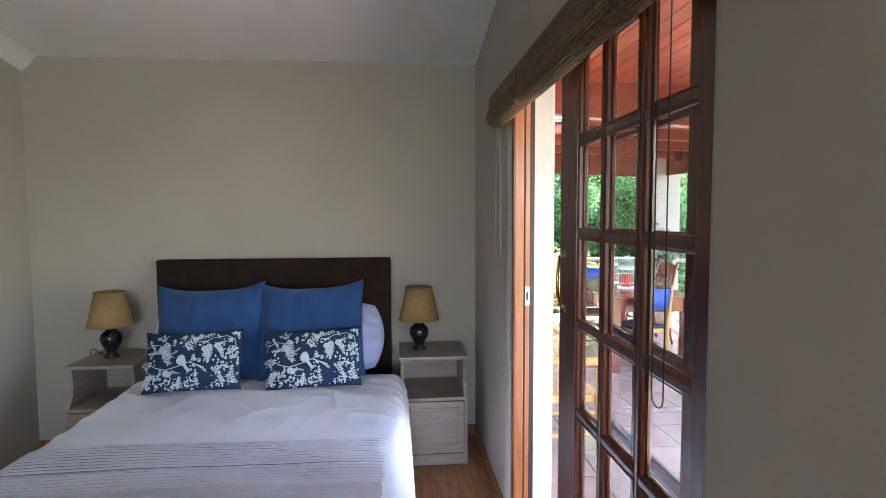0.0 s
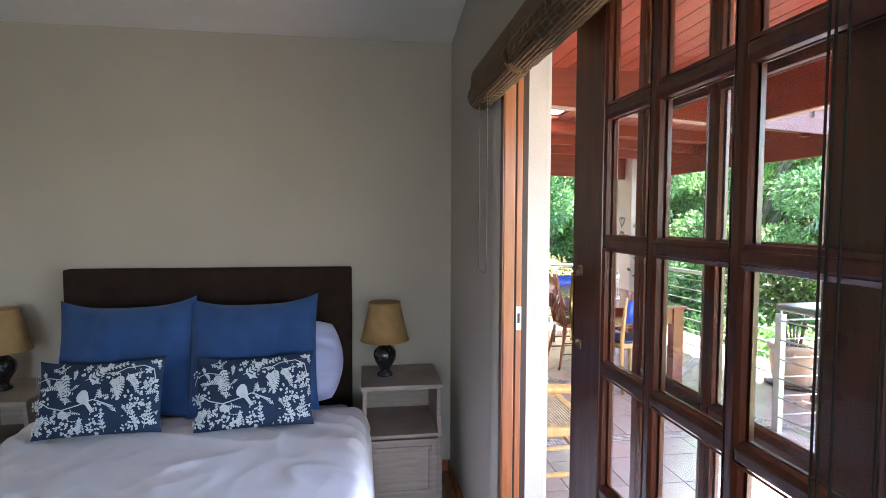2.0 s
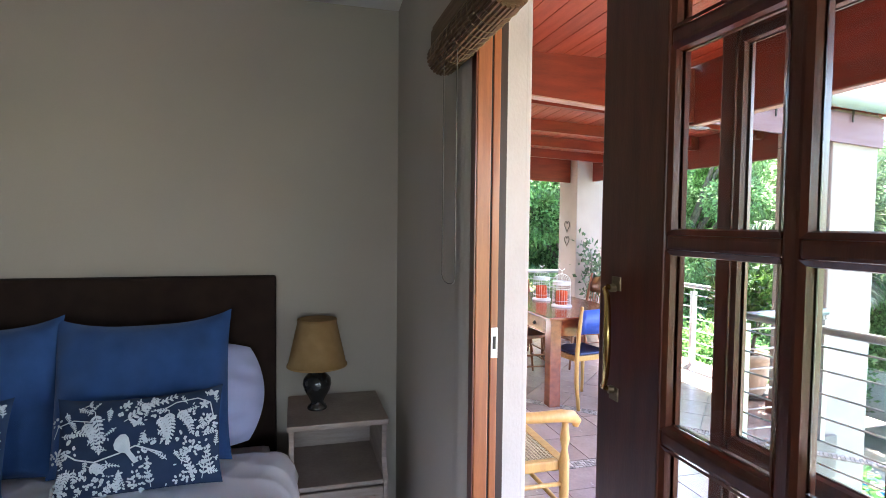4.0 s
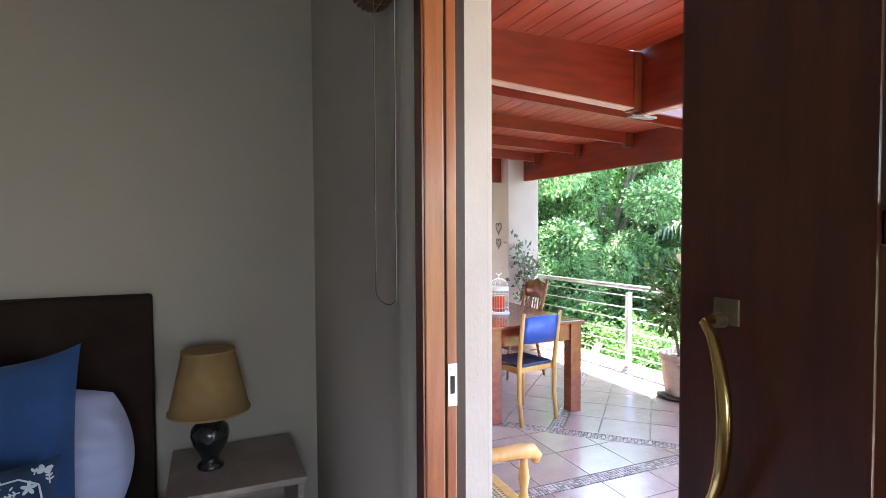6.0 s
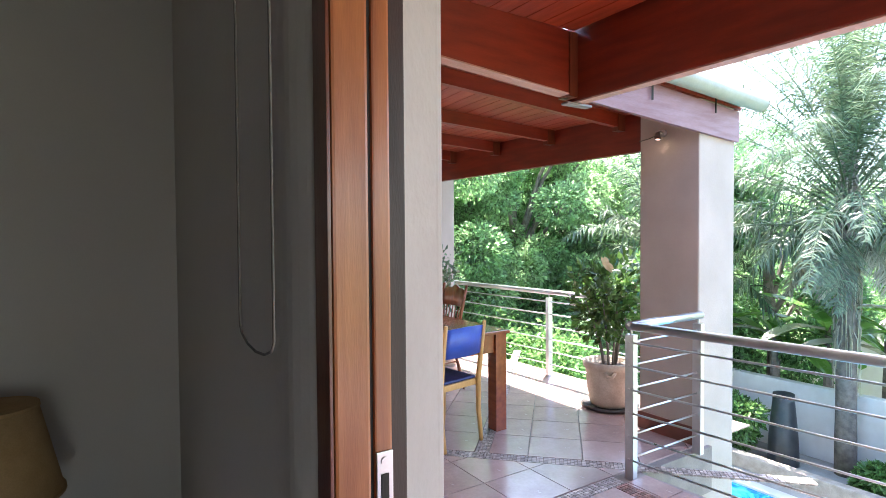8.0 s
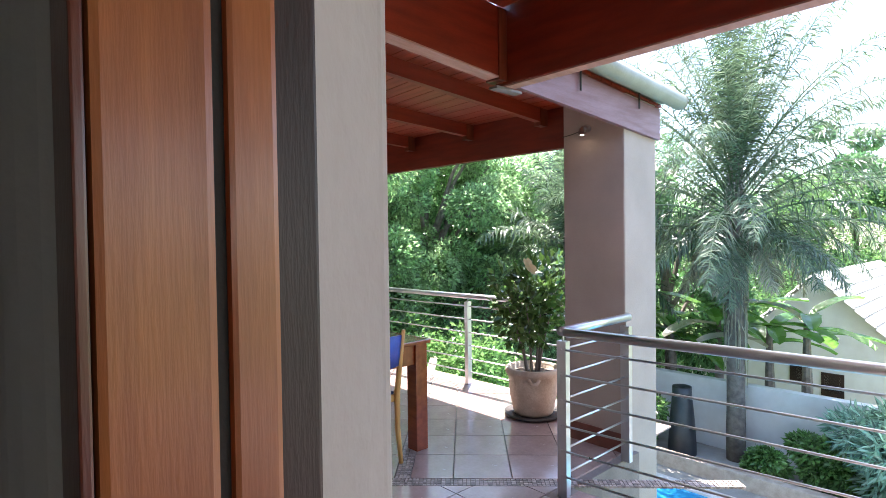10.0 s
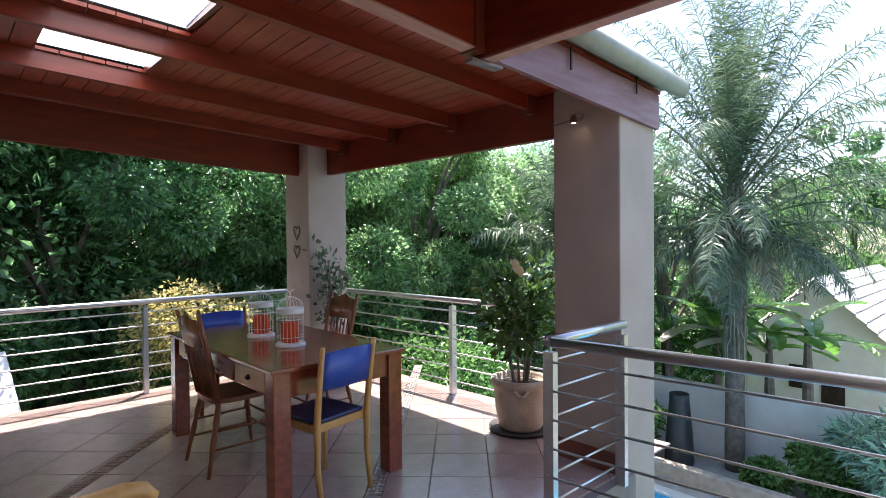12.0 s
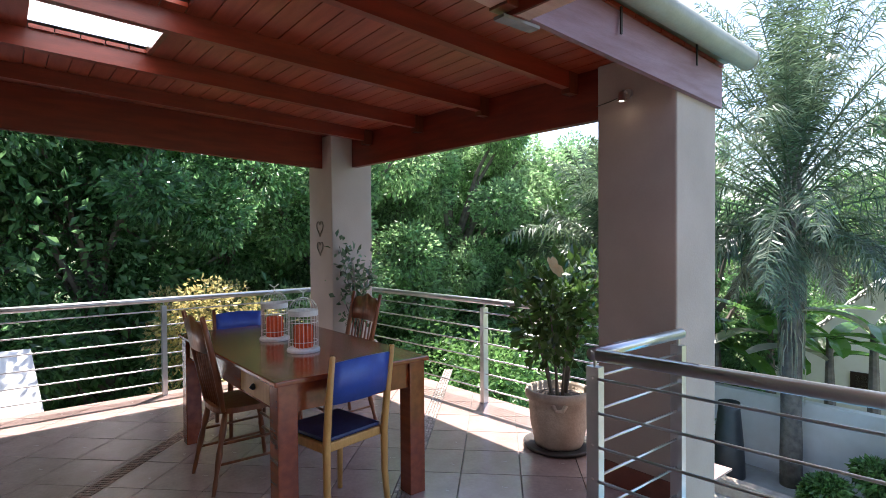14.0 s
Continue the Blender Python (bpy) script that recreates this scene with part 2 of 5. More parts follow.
# ---- mesh tools ----
class Build:
    """Collects vertices and faces for one mesh."""

    def __init__(self):
        self.v, self.f = [], []

    def add(self, verts, faces):
        o = len(self.v)
        self.v += [tuple(p) for p in verts]
        self.f += [tuple(i + o for i in q) for q in faces]
        return self

    def box(self, x0, x1, y0, y1, z0, z1, c=0.0):
        """A box, with its edges chamfered by c."""
        if c <= 0:
            p = [(x, y, z) for x in (x0, x1) for y in (y0, y1) for z in (z0, z1)]
            return self.add(p, [(0, 1, 3, 2), (4, 6, 7, 5), (0, 4, 5, 1), (2, 3, 7, 6), (0, 2, 6, 4), (1, 5, 7, 3)])
        bm = bmesh.new()
        p = [bm.verts.new((x, y, z)) for x in (x0, x1) for y in (y0, y1) for z in (z0, z1)]
        for q in [(0, 1, 3, 2), (4, 6, 7, 5), (0, 4, 5, 1), (2, 3, 7, 6), (0, 2, 6, 4), (1, 5, 7, 3)]:
            bm.faces.new([p[i] for i in q])
        bmesh.ops.bevel(bm, geom=bm.edges[:], offset=c, segments=2, affect="EDGES", profile=0.6)
        return self.take(bm)

    def take(self, bm, m=None):
        bm.verts.index_update()
        vs = [(m @ q.co) if m else q.co for q in bm.verts]
        self.add(vs, [[q.index for q in f.verts] for f in bm.faces])
        bm.free()
        return self

    def tube(self, pts, r, n=8, caps=True):
        """A round bar along pts; r is one radius or one for each point."""
        pts = [Vector(p) for p in pts]
        rs = r if isinstance(r, (list, tuple)) else [r] * len(pts)
        up, last = Vector((0, 0, 1)), Vector((1, 0, 0))
        o = len(self.v)
        for i, p in enumerate(pts):
            d = (pts[min(i + 1, len(pts) - 1)] - pts[max(i - 1, 0)]).normalized()
            s = d.cross(up)
            s = s.normalized() if s.length > 1e-3 else last
            if i and s.dot(last) < 0:
                s = -s
            last = s
            u = s.cross(d)
            for k in range(n):
                w = 2 * math.pi * k / n
                self.v.append(tuple(p + (s * math.cos(w) + u * math.sin(w)) * rs[i]))
        for i in range(len(pts) - 1):
            for k in range(n):
                q = o + i * n
                self.f.append((q + k, q + (k + 1) % n, q + n + (k + 1) % n, q + n + k))
        if caps:
            self.f.append(tuple(o + k for k in reversed(range(n))))
            self.f.append(tuple(o + (len(pts) - 1) * n + k for k in range(n)))
        return self

    def lathe(self, prof, n=24, at=(0, 0, 0), wob=0.0):
        """prof: (radius, z) from bottom to top."""
        o = len(self.v)
        for r, z in prof:
            for k in range(n):
                w = 2 * math.pi * k / n
                self.v.append((at[0] + r * math.cos(w), at[1] + r * math.sin(w), at[2] + z))
        for i in range(len(prof) - 1):
            for k in range(n):
                q = o + i * n
                self.f.append((q + k, q + (k + 1) % n, q + n + (k + 1) % n, q + n + k))
        if prof[0][0] > 1e-4:
            self.f.append(tuple(o + k for k in reversed(range(n))))
        if prof[-1][0] > 1e-4:
            self.f.append(tuple(o + (len(prof) - 1) * n + k for k in range(n)))
        return self

    def slab(self, outline, z0, z1):
        """An upright prism over an outline of (x, y), counter-clockwise."""
        n = len(outline)
        return self.add([(x, y, z0) for x, y in outline] + [(x, y, z1) for x, y in outline], [tuple(reversed(range(n))), tuple(range(n, 2 * n))] + [(i, (i + 1) % n, n + (i + 1) % n, n + i) for i in range(n)])

    def mesh(self, name, mat, smooth=False):
        me = bpy.data.meshes.new(name)
        me.from_pydata(self.v, [], self.f)
        me.materials.append(mat)
        if smooth:
            me.shade_smooth()
        me.update()
        return me


def part(name, build, mat, parent, label="", smooth=False, m=None):
    ob = new(name, build.mesh(name, mat, smooth))
    ob.parent = parent
    if m is not None:
        ob.matrix_basis = m
    if label:
        ob["label"] = label
    return ob


def thing(name, label, category, m=None, group="", kind=""):
    ob = new(name)
    ob.empty_display_size = 0.1
    if m is not None:
        ob.matrix_basis = m
    return tagged(ob, label, category, group, kind)


def solid(name, build, mat, label, category, kind="", smooth=False, m=None, group=""):
    ob = new(name, build.mesh(name, mat, smooth))
    if m is not None:
        ob.matrix_basis = m
    return tagged(ob, label, category, group, kind)


# ---- bedroom shell ----
WX0, WX1, WXO = -2.06, 0.875, 1.12      # west face, east wall inside, east wall outside
WY0, WY1 = -4.5, 4.285
DY0, DY1, DZ = 1.47, 3.135, 2.24        # door opening


def ceil_z(y):
    return 2.585 + 0.165 * (WY1 - max(y, -0.2)) - 0.165 * max(0.0, -0.2 - y)


def quad_prism(pts, thick):
    """A sloped slab: four corners of its underside and a thickness upwards."""
    return Build().add(pts + [(x, y, z + thick) for x, y, z in pts], [(3, 2, 1, 0), (4, 5, 6, 7), (0, 1, 5, 4), (1, 2, 6, 5), (2, 3, 7, 6), (3, 0, 4, 7)])


S = "structure"
solid("floor", Build().box(WX0 - 0.2, WXO, WY0 - 0.2, WY1 + 0.2, -0.25, -0.02), material("screed", (0.2, 0.11, 0.06), rough=0.8), "dark screed under warm brown laminate planks", "floor", S)
solid("wall_north", Build().box(WX0 - 0.2, WXO, WY1, WY1 + 0.2, -0.25, 2.9), WALL, "plain greige painted bedroom wall behind the bed", "wall", S)
solid("wall_west", Build().box(WX0 - 0.2, WX0, WY0, WY1, -0.25, 3.4), WALL, "plain greige painted bedroom wall", "wall", S)
# unseen wall; its opening was added for the fill lamp
solid("wall_south", Build().box(WX0 - 0.2, -0.8, WY0 - 0.2, WY0, -0.25, 3.4).box(0.75, WXO, WY0 - 0.2, WY0, -0.25, 3.4).box(-0.8, 0.75, WY0 - 0.2, WY0, -0.25, 0.95).box(-0.8, 0.75, WY0 - 0.2, WY0, 2.25, 3.4), WALL, "plain greige painted wall", "wall", S)


def east_wall():
    """One wall round the door opening, its plaster edges rounded."""
    r, n, DN = 0.03, 6, 3.066
    b = Build()
    b.box(WX1, WXO, WY0, DY0 - r, -0.25, 3.8)
    b.box(WX1, 0.935, DN + 0.11, 3.26, DZ, 3.8)
    b.box(0.935, 0.981, DN + 0.11, 3.26, -0.25, 3.8)
    b.box(WX1, WXO, 3.26, WY1, -0.25, 3.8)
    b.box(WX1, WXO, DY0 - r, DN + 0.11, DZ, 3.8)
    b.box(0.981, WXO, DN + 0.11, 3.26, DZ + 0.04, 3.8)
    arc = [(math.sin(math.pi / 2 * k / n), math.cos(math.pi / 2 * k / n)) for k in range(n + 1)]
    b.slab([(WXO, DY0 - r), (WXO, DY0)] + [(WX1 + r - r * s, DY0 - r + r * c) for s, c in arc], -0.25, DZ)
    lip = [(WX1, DN + 0.194), (0.871, DN + 0.155), (0.864, DN + 0.12)]
    lip += [(0.935 - 0.075 * math.cos(math.pi / 2 * k / 8), 3.155 - 0.075 * math.sin(math.pi / 2 * k / 8)) for k in range(9)]
    b.slab(lip + [(0.935, DN + 0.194)], -0.25, DZ)
    return solid("wall_east", b, WALL, "greige plastered wall with rounded edges round the sliding door", "wall", S)


east_wall()
cl = Build()
for ya, yb in ((WY0 - 0.1, -0.2), (-0.2, WY1 + 0.1)):
    q = [(WX0 - 0.1, ya, ceil_z(ya)), (WXO, ya, ceil_z(ya)), (WXO, yb, ceil_z(yb)), (WX0 - 0.1, yb, ceil_z(yb))]
    cl.add(q + [(x, y, z + 0.12) for x, y, z in q], [(3, 2, 1, 0), (4, 5, 6, 7), (0, 1, 5, 4), (1, 2, 6, 5), (2, 3, 7, 6), (3, 0, 4, 7)])
solid("ceiling", cl, WHITE, "white sloping bedroom ceiling", "ceiling", S)


def cornice():
    prof = [(0, -0.10), (0.012, -0.10), (0.018, -0.085), (0.03, -0.08), (0.055, -0.055), (0.075, -0.03), (0.08, -0.018), (0.095, -0.012), (0.095, 0.0), (0, 0.0)]
    n = len(prof)
    b = Build()
    b.add([(WX0 + u, y, ceil_z(y) + v) for y in (-0.2, WY1) for u, v in prof], [(i, (i + 1) % n, n + (i + 1) % n, n + i) for i in range(n)])
    return solid("trim_cornice", b, WHITE, "white moulded plaster cornice under the sloping ceiling", "cornice", S)


cornice()
bb = Build().box(WX1 - 0.014, WX1 - 0.0005, DY1 + 0.03, WY1 - 0.002, 0.0, 0.07, 0.004).box(WX1 - 0.014, WX1 - 0.0005, WY0 + 0.002, DY0 - 0.03, 0.0, 0.07, 0.004)
bb.box(WX0 + 0.002, WX1 - 0.016, WY1 - 0.014, WY1 - 0.0005, 0.0, 0.07, 0.004)
solid("baseboard", bb, FRAMEWOOD, "warm brown wooden skirting board", "baseboard", S)
solid("terrace_wall_north", Build().box(-3.0, WX0 - 0.2, WY1, WY1 + 0.2, -0.4, 2.9), PLASTER, "pale plastered outer wall", "wall", S)

# ---- door frame and leaves ----
fr = thing("door_1", "warm brown wooden sliding door frame with a steel strike plate", "door frame", kind=S)
part("jamb", Build().box(0.881, 0.925, 3.058, DY1, 0.0, DZ, 0.004), FRAMEWOOD, fr)
part("jamb", Build().box(0.925, 0.932, 3.068, DY1, 0.0, DZ), DARKGAP, fr, "black rubber seal strip")
part("jamb", Build().box(0.932, 0.955, 3.064, DY1, 0.0, DZ, 0.003), FRAMEWOOD, fr)
# darker strip laid on the jamb's west side, painting its shade
part("seal", Build().box(0.876, 0.8805, 3.060, 3.100, 0.0, DZ, 0.001), DOORWOOD, fr, "dark strip painting the shade on the jamb's side")
part("seal", Build().box(0.9555, 0.9805, 3.074, DY1, 0.0, DZ, 0.002), DARKSTRIP, fr, "dark brush seal strip")
part("jamb", Build().box(0.948, 1.0, DY0, DY0 + 0.05, 0.0, DZ, 0.004), FRAMEWOOD, fr)
part("head", Build().box(0.886, 1.0, DY0 + 0.05, 3.015, DZ - 0.05, DZ, 0.004), FRAMEWOOD, fr)
part("threshold", Build().box(0.88, 1.06, DY0, DY1 - 0.06, -0.02, 0.012, 0.004), FRAMEWOOD, fr)


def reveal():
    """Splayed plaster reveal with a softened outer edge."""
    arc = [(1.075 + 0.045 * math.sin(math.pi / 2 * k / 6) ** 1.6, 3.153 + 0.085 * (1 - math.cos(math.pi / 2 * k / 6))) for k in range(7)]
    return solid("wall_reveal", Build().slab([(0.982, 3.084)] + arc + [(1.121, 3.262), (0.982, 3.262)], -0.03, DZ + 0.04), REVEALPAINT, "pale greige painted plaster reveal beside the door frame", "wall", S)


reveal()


def strike():
    x = 0.9545
    sp = part("strike_plate", Build().box(x - 0.0215, x, 3.0615, 3.064, 1.125, 1.216, 0.001), STEEL, fr, "brushed steel strike plate")
    part("slot", Build().box(x - 0.016, x - 0.006, 3.0606, 3.0614, 1.152, 1.19), DARKGAP, sp)
    for z in (1.136, 1.205):
        part("screw", Build().tube([(x - 0.011, 3.062, z), (x - 0.011, 3.060, z)], 0.005, 10), STEEL, sp)


strike()


def leaf(x0, x1, y0, y1, handle, label, ys):
    """A sliding leaf with columns of small panes between its two stiles."""
    d = thing("sliding_door_leaf", label, "glazed door", kind="")
    cols, st0, st1 = len(ys) - 1, ys[0] - y0, y1 - ys[-1]
    zb, zt, top = 0.31, 2.11, DZ - 0.02
    part("stile", Build().box(x0, x1, y0, y0 + st0, 0.014, top, 0.004), DOORWOOD, d)
    part("stile", Build().box(x0, x1, y1 - st1, y1, 0.014, top, 0.004), DOORWOOD, d)
    part("bottom_rail", Build().box(x0, x1, y0 + st0, y1 - st1, 0.014, zb, 0.003), DOORWOOD, d)
    part("top_rail", Build().box(x0, x1, y0 + st0, y1 - st1, zt, top, 0.003), DOORWOOD, d)
    zs = [zb, 0.60, 0.90, 1.20, 1.498, 1.80, zt]
    h = 0.0115
    for y in ys[1:-1]:
        part("muntin", Build().box(x0 + 0.004, x1 - 0.004, y - h, y + h, zb, zt, 0.005), DOORWOOD, d)
    for z in zs[1:-1]:
        for k in range(cols):
            part("muntin", Build().box(x0 + 0.004, x1 - 0.004, ys[k] + (h if k else 0), ys[k + 1] - (h if k < cols - 1 else 0), z - h, z + h, 0.005), DOORWOOD, d)
    xm = (x0 + x1) / 2
    for i in range(len(zs) - 1):
        for k in range(cols):
            a0, a1 = ys[k] + (h if k else 0), ys[k + 1] - (h if k < cols - 1 else 0)
            c0, c1 = zs[i] + (h if i else 0), zs[i + 1] - (h if i < len(zs) - 2 else 0)
            p = part("pane", Build().box(xm - 0.002, xm + 0.002, a0 - 0.003, a1 + 0.003, c0 - 0.003, c1 + 0.003), GLASS, d)
            p.visible_shadow = False
            g = Build()
            q = 0.009
            for xa, xb in ((x0 + 0.003, xm - 0.003), (xm + 0.003, x1 - 0.003)):
                s = -1 if xa < xm else 1
                out, inn = (xa, xb) if s < 0 else (xb, xa)
                for (ya, za, yb, zb2, ny, nz) in ((a0, c0, a0, c1, 1, 0), (a1, c1, a1, c0, -1, 0), (a1, c0, a0, c0, 0, 1), (a0, c1, a1, c1, 0, -1)):
                    g.add([(out, ya, za), (out, yb, zb2), (out + (inn - out) * 0.3, ya + ny * q * 0.8, za + nz * q * 0.8), (out + (inn - out) * 0.3, yb + ny * q * 0.8, zb2 + nz * q * 0.8), (inn, ya + ny * q, za + nz * q), (inn, yb + ny * q, zb2 + nz * q)],
                          [(0, 1, 3, 2), (2, 3, 5, 4)])
            part("glazing_bead", g, DOORWOOD, p)
    if handle:
        yh = y1 - 0.058
        grip = [(x0 - 0.018 - 0.015 * math.sin(math.pi * k / 16), yh + 0.012 - 0.034 * math.sin(math.pi * k / 16) ** 0.7, 1.413 - 0.17 * k / 16) for k in range(17)]
        hd = part("handle", Build().tube([(x0 - 0.004, yh + 0.006, 1.413), (x0 - 0.012, yh + 0.014, 1.417)] + grip + [(x0 - 0.012, yh + 0.016, 1.239), (x0 - 0.004, yh + 0.006, 1.239)],
                                         [0.0045, 0.0045] + [0.0045 + 0.002 * math.sin(math.pi * k / 16) for k in range(17)] + [0.0045, 0.0045], 12), BRASS, d, "polished brass pull handle", True)
        for z, dz in ((1.423, -0.008), (1.232, 0.006)):
            pb = Build().box(x0 - 0.003, x0, yh - 0.01, yh + 0.016, z - 0.012, z + 0.012, 0.0015).tube([(x0 - 0.001, yh + 0.006, z + dz), (x0 - 0.01, yh + 0.008, z + dz)], 0.007, 10)
            for dy in (-0.006, 0.01):
                pb.tube([(x0 - 0.002, yh + dy, z + 0.002), (x0 - 0.0045, yh + dy, z + 0.002)], 0.0035, 8)
            part("mount_plate", pb, AGEDBRASS, hd, "dull screwed mounting plate")
    return d


leaf(0.905, 0.945, 1.41, 2.428, True, "dark brown wooden sliding door leaf with small panes, pushed open", (1.55, 1.799, 2.043, 2.255))
leaf(0.972, 1.004, 1.57, 2.225, False, "second dark brown paned door leaf stacked behind the first", (1.705, 1.96, 2.197))

# ---- terrace shell ----
TZ = -0.03
RY = 8.75                               # north rail


def rail_x(y):
    """East rail: the terrace's side leans a little outwards to the south."""
    return 4.745 - 0.064 * (y - 5.9)


solid("terrace_slab", Build().slab([(WXO - 0.12, -2.5), (4.2, -2.5), (3.52, 4.64), (4.30, 4.64), (4.30, 5.0), (4.92, 5.0), (4.78, 8.88), (-3.0, 8.88), (-3.0, WY1 + 0.2), (WXO - 0.12, WY1 + 0.2)], -0.35, TZ), GROUT, "grey grouted concrete terrace slab", "terrace floor", S)


def pillar(x0, y0):
    b = Build().box(x0, x0 + 0.442, y0, y0 + 0.48, -3.4, 2.40, 0.012)
    return solid("pillar", b, PILLARPAINT, "square pale plastered pillar carrying the terrace roof", "pillar", S)


pillar(4.182, 4.672)
pillar(3.908, 7.92)


def raft_z(x, y):
    """Underside of the rafters: it rises to the house, more so in the south."""
    return 2.305 + (4.12 - x) * (0.042 + 0.02 * min(1.0, max(0.0, (6.1 - y) / 0.75)))


def sloped_beam(x0, x1, y, half, depth, drop=0.0):
    z0, z1 = raft_z(x0, y) - drop, raft_z(x1, y) - drop
    return quad_prism([(x0, y - half, z0), (x1, y - half, z1), (x1, y + half, z1), (x0, y + half, z0)], depth)


roof = thing("terrace_roof", "red-brown stained timber roof with rafters, boards and two skylights", "roof", kind=S)
BOARD = 0.10
beam_x = lambda y: 4.215 - 0.031 * (y - 5.15)     # inner face of the east eave beam
for y in (5.34, 6.09, 6.84, 7.585):
    xe = beam_x(y) - 0.002
    part("rafter", sloped_beam(0.9, xe, y, 0.025, BOARD + 0.01), BEAMWOOD, roof)
    part("bracket", Build().box(xe - 0.08, xe, y - 0.032, y + 0.032, 2.275, 2.43, 0.003), DOORWOOD, roof, "dark steel joist hanger")
kz = lambda x: 2.216 + (2.93 - x) * 0.072
part("rafter", quad_prism([(1.0, 4.575, kz(1.0)), (2.878, 4.575, kz(2.878)), (2.878, 4.645, kz(2.878)), (1.0, 4.645, kz(1.0))], 0.33), BEAMWOOD, roof)
# paler strips paint the light from the floor on two beam undersides
LITBEAM = material("floor_lit_wood", (0.42, 0.24, 0.19), (0.34, 0.18, 0.14), 5, 0.5, stretch=(1, 8, 8))
part("lit_underside", quad_prism([(1.2, 4.571, kz(1.2) - 0.008), (2.84, 4.571, kz(2.84) - 0.008), (2.84, 4.649, kz(2.84) - 0.008), (1.2, 4.649, kz(1.2) - 0.008)], 0.0075), LITBEAM, roof, "pale strip painting floor light on the beam's underside")
part("lit_underside", Build().box(2.882, 2.948, -2.5, 4.58, 2.183, 2.1895), LITBEAM, roof, "pale strip painting floor light on the beam's underside")
part("bracket", Build().box(2.82, 2.877, 4.565, 4.655, 2.205, 2.55, 0.003), DOORWOOD, roof, "dark steel post bracket")
part("purlin", Build().box(2.88, 2.95, -2.5, 4.645, 2.19, 2.595, 0.004), BEAMWOOD_Y, roof)
part("bracket", Build().box(2.84, 3.03, 4.60, 4.652, 2.176, 2.1885, 0.001), material("dull_zinc", (0.22, 0.2, 0.19), (0.17, 0.155, 0.15), 20, 0.7, metal=0.3), roof, "galvanised flat joining plate")
part("eave_beam", quad_prism([(4.215, 5.154, 2.10), (4.275, 5.154, 2.10), (4.19, 7.918, 2.104), (4.13, 7.918, 2.104)], 0.33), BEAMWOOD_Y, roof)
part("eave_beam", quad_prism([(-1.2, 8.10, 2.289), (3.906, 8.10, 2.095), (3.906, 8.16, 2.095), (-1.2, 8.16, 2.289)], 0.33), BEAMWOOD, roof)
part("fascia", quad_prism([(2.952, 4.641, 2.232), (4.63, 4.641, 2.128), (4.63, 4.670, 2.128), (2.952, 4.670, 2.232)], 0.218), FASCIA, roof, "fascia board tinted lilac for skylight on its varnish")
bd = Build()
NS = 33
for k in range(NS):
    x = 0.9 + 0.115 * k
    gap = 1.56 < x < 2.08
    runs = ((4.66, 5.35, 5.38), (5.99, 6.1, 6.15), (6.79, 8.8)) if gap else ((4.66, 5.35, 6.1, 8.8),)
    for ys in runs:
        for ya, yb in zip(ys, ys[1:]):
            c = [(x + 0.004, ya), (x + 0.113, ya), (x + 0.113, yb), (x + 0.004, yb)]
            zz = [raft_z(*q) + BOARD for q in c]
            bd.add([(*q, z) for q, z in zip(c, zz)] + [(*q, z + 0.02) for q, z in zip(c, zz)], [(3, 2, 1, 0), (4, 5, 6, 7), (0, 1, 5, 4), (1, 2, 6, 5), (2, 3, 7, 6), (3, 0, 4, 7)])
    if x < 2.8:
        bd.box(x + 0.004, x + 0.113, -2.5, 4.57, 2.555, 2.575)
tagged(part("ceiling_boards", bd, BOARDWOOD, roof), kind="stuff")
sh = Build()


def sheet(x0, x1, y0, y1):
    c = [(x0, y0), (x1, y0), (x1, y1), (x0, y1)]
    zz = [raft_z(*q) + BOARD + 0.05 for q in c]
    sh.add([(*q, z) for q, z in zip(c, zz)] + [(*q, z + 0.03) for q, z in zip(c, zz)], [(3, 2, 1, 0), (4, 5, 6, 7), (0, 1, 5, 4), (1, 2, 6, 5), (2, 3, 7, 6), (3, 0, 4, 7)])


for xa, xb, runs in ((2.165, 4.78, ((4.60, 5.35), (5.35, 6.1), (6.1, 8.85))), (1.588, 2.165, ((4.60, 5.35), (5.35, 5.38), (5.99, 6.1), (6.1, 6.15), (6.79, 8.85))), (-2.9, 1.588, ((4.60, 5.35), (5.35, 6.1), (6.1, 8.85)))):
    for ya, yb in runs:
        sheet(xa, xb, ya, yb)
sh.box(1.166, 3.02, -2.6, 4.595, 2.605, 2.64)
part("roof_sheet", sh, GREENMETAL, roof)
for ya, yb in ((5.38, 5.99), (6.15, 6.79)):
    c = [(1.588, ya), (2.165, ya), (2.165, yb), (1.588, yb)]
    part("skylight", Build().add([(*q, raft_z(*q) + BOARD + 0.035) for q in c], [(3, 2, 1, 0)]), SKYLIGHT, roof, "milky white skylight sheet")
    z = raft_z(2.15, ya) + BOARD
    part("skylight_frame", Build().box(2.135, 2.163, ya + 0.02, yb - 0.02, z - 0.012, z + 0.03), DOORWOOD, roof)
gut = thing("gutter", "grey-green half-round metal roof gutter", "gutter")
part("channel", Build().tube([(3.02, 4.56, 2.495), (4.77, 4.56, 2.405)], 0.058, 16), GREENMETAL, gut, smooth=True)
part("end_cap", Build().tube([(4.77, 4.56, 2.405), (4.776, 4.56, 2.4047)], 0.0605, 16), GREENMETAL, gut)
for x in (3.60, 4.30):
    part("bracket", Build().box(x, x + 0.012, 4.624, 4.631, 2.30, 2.42), DARKGAP, gut)


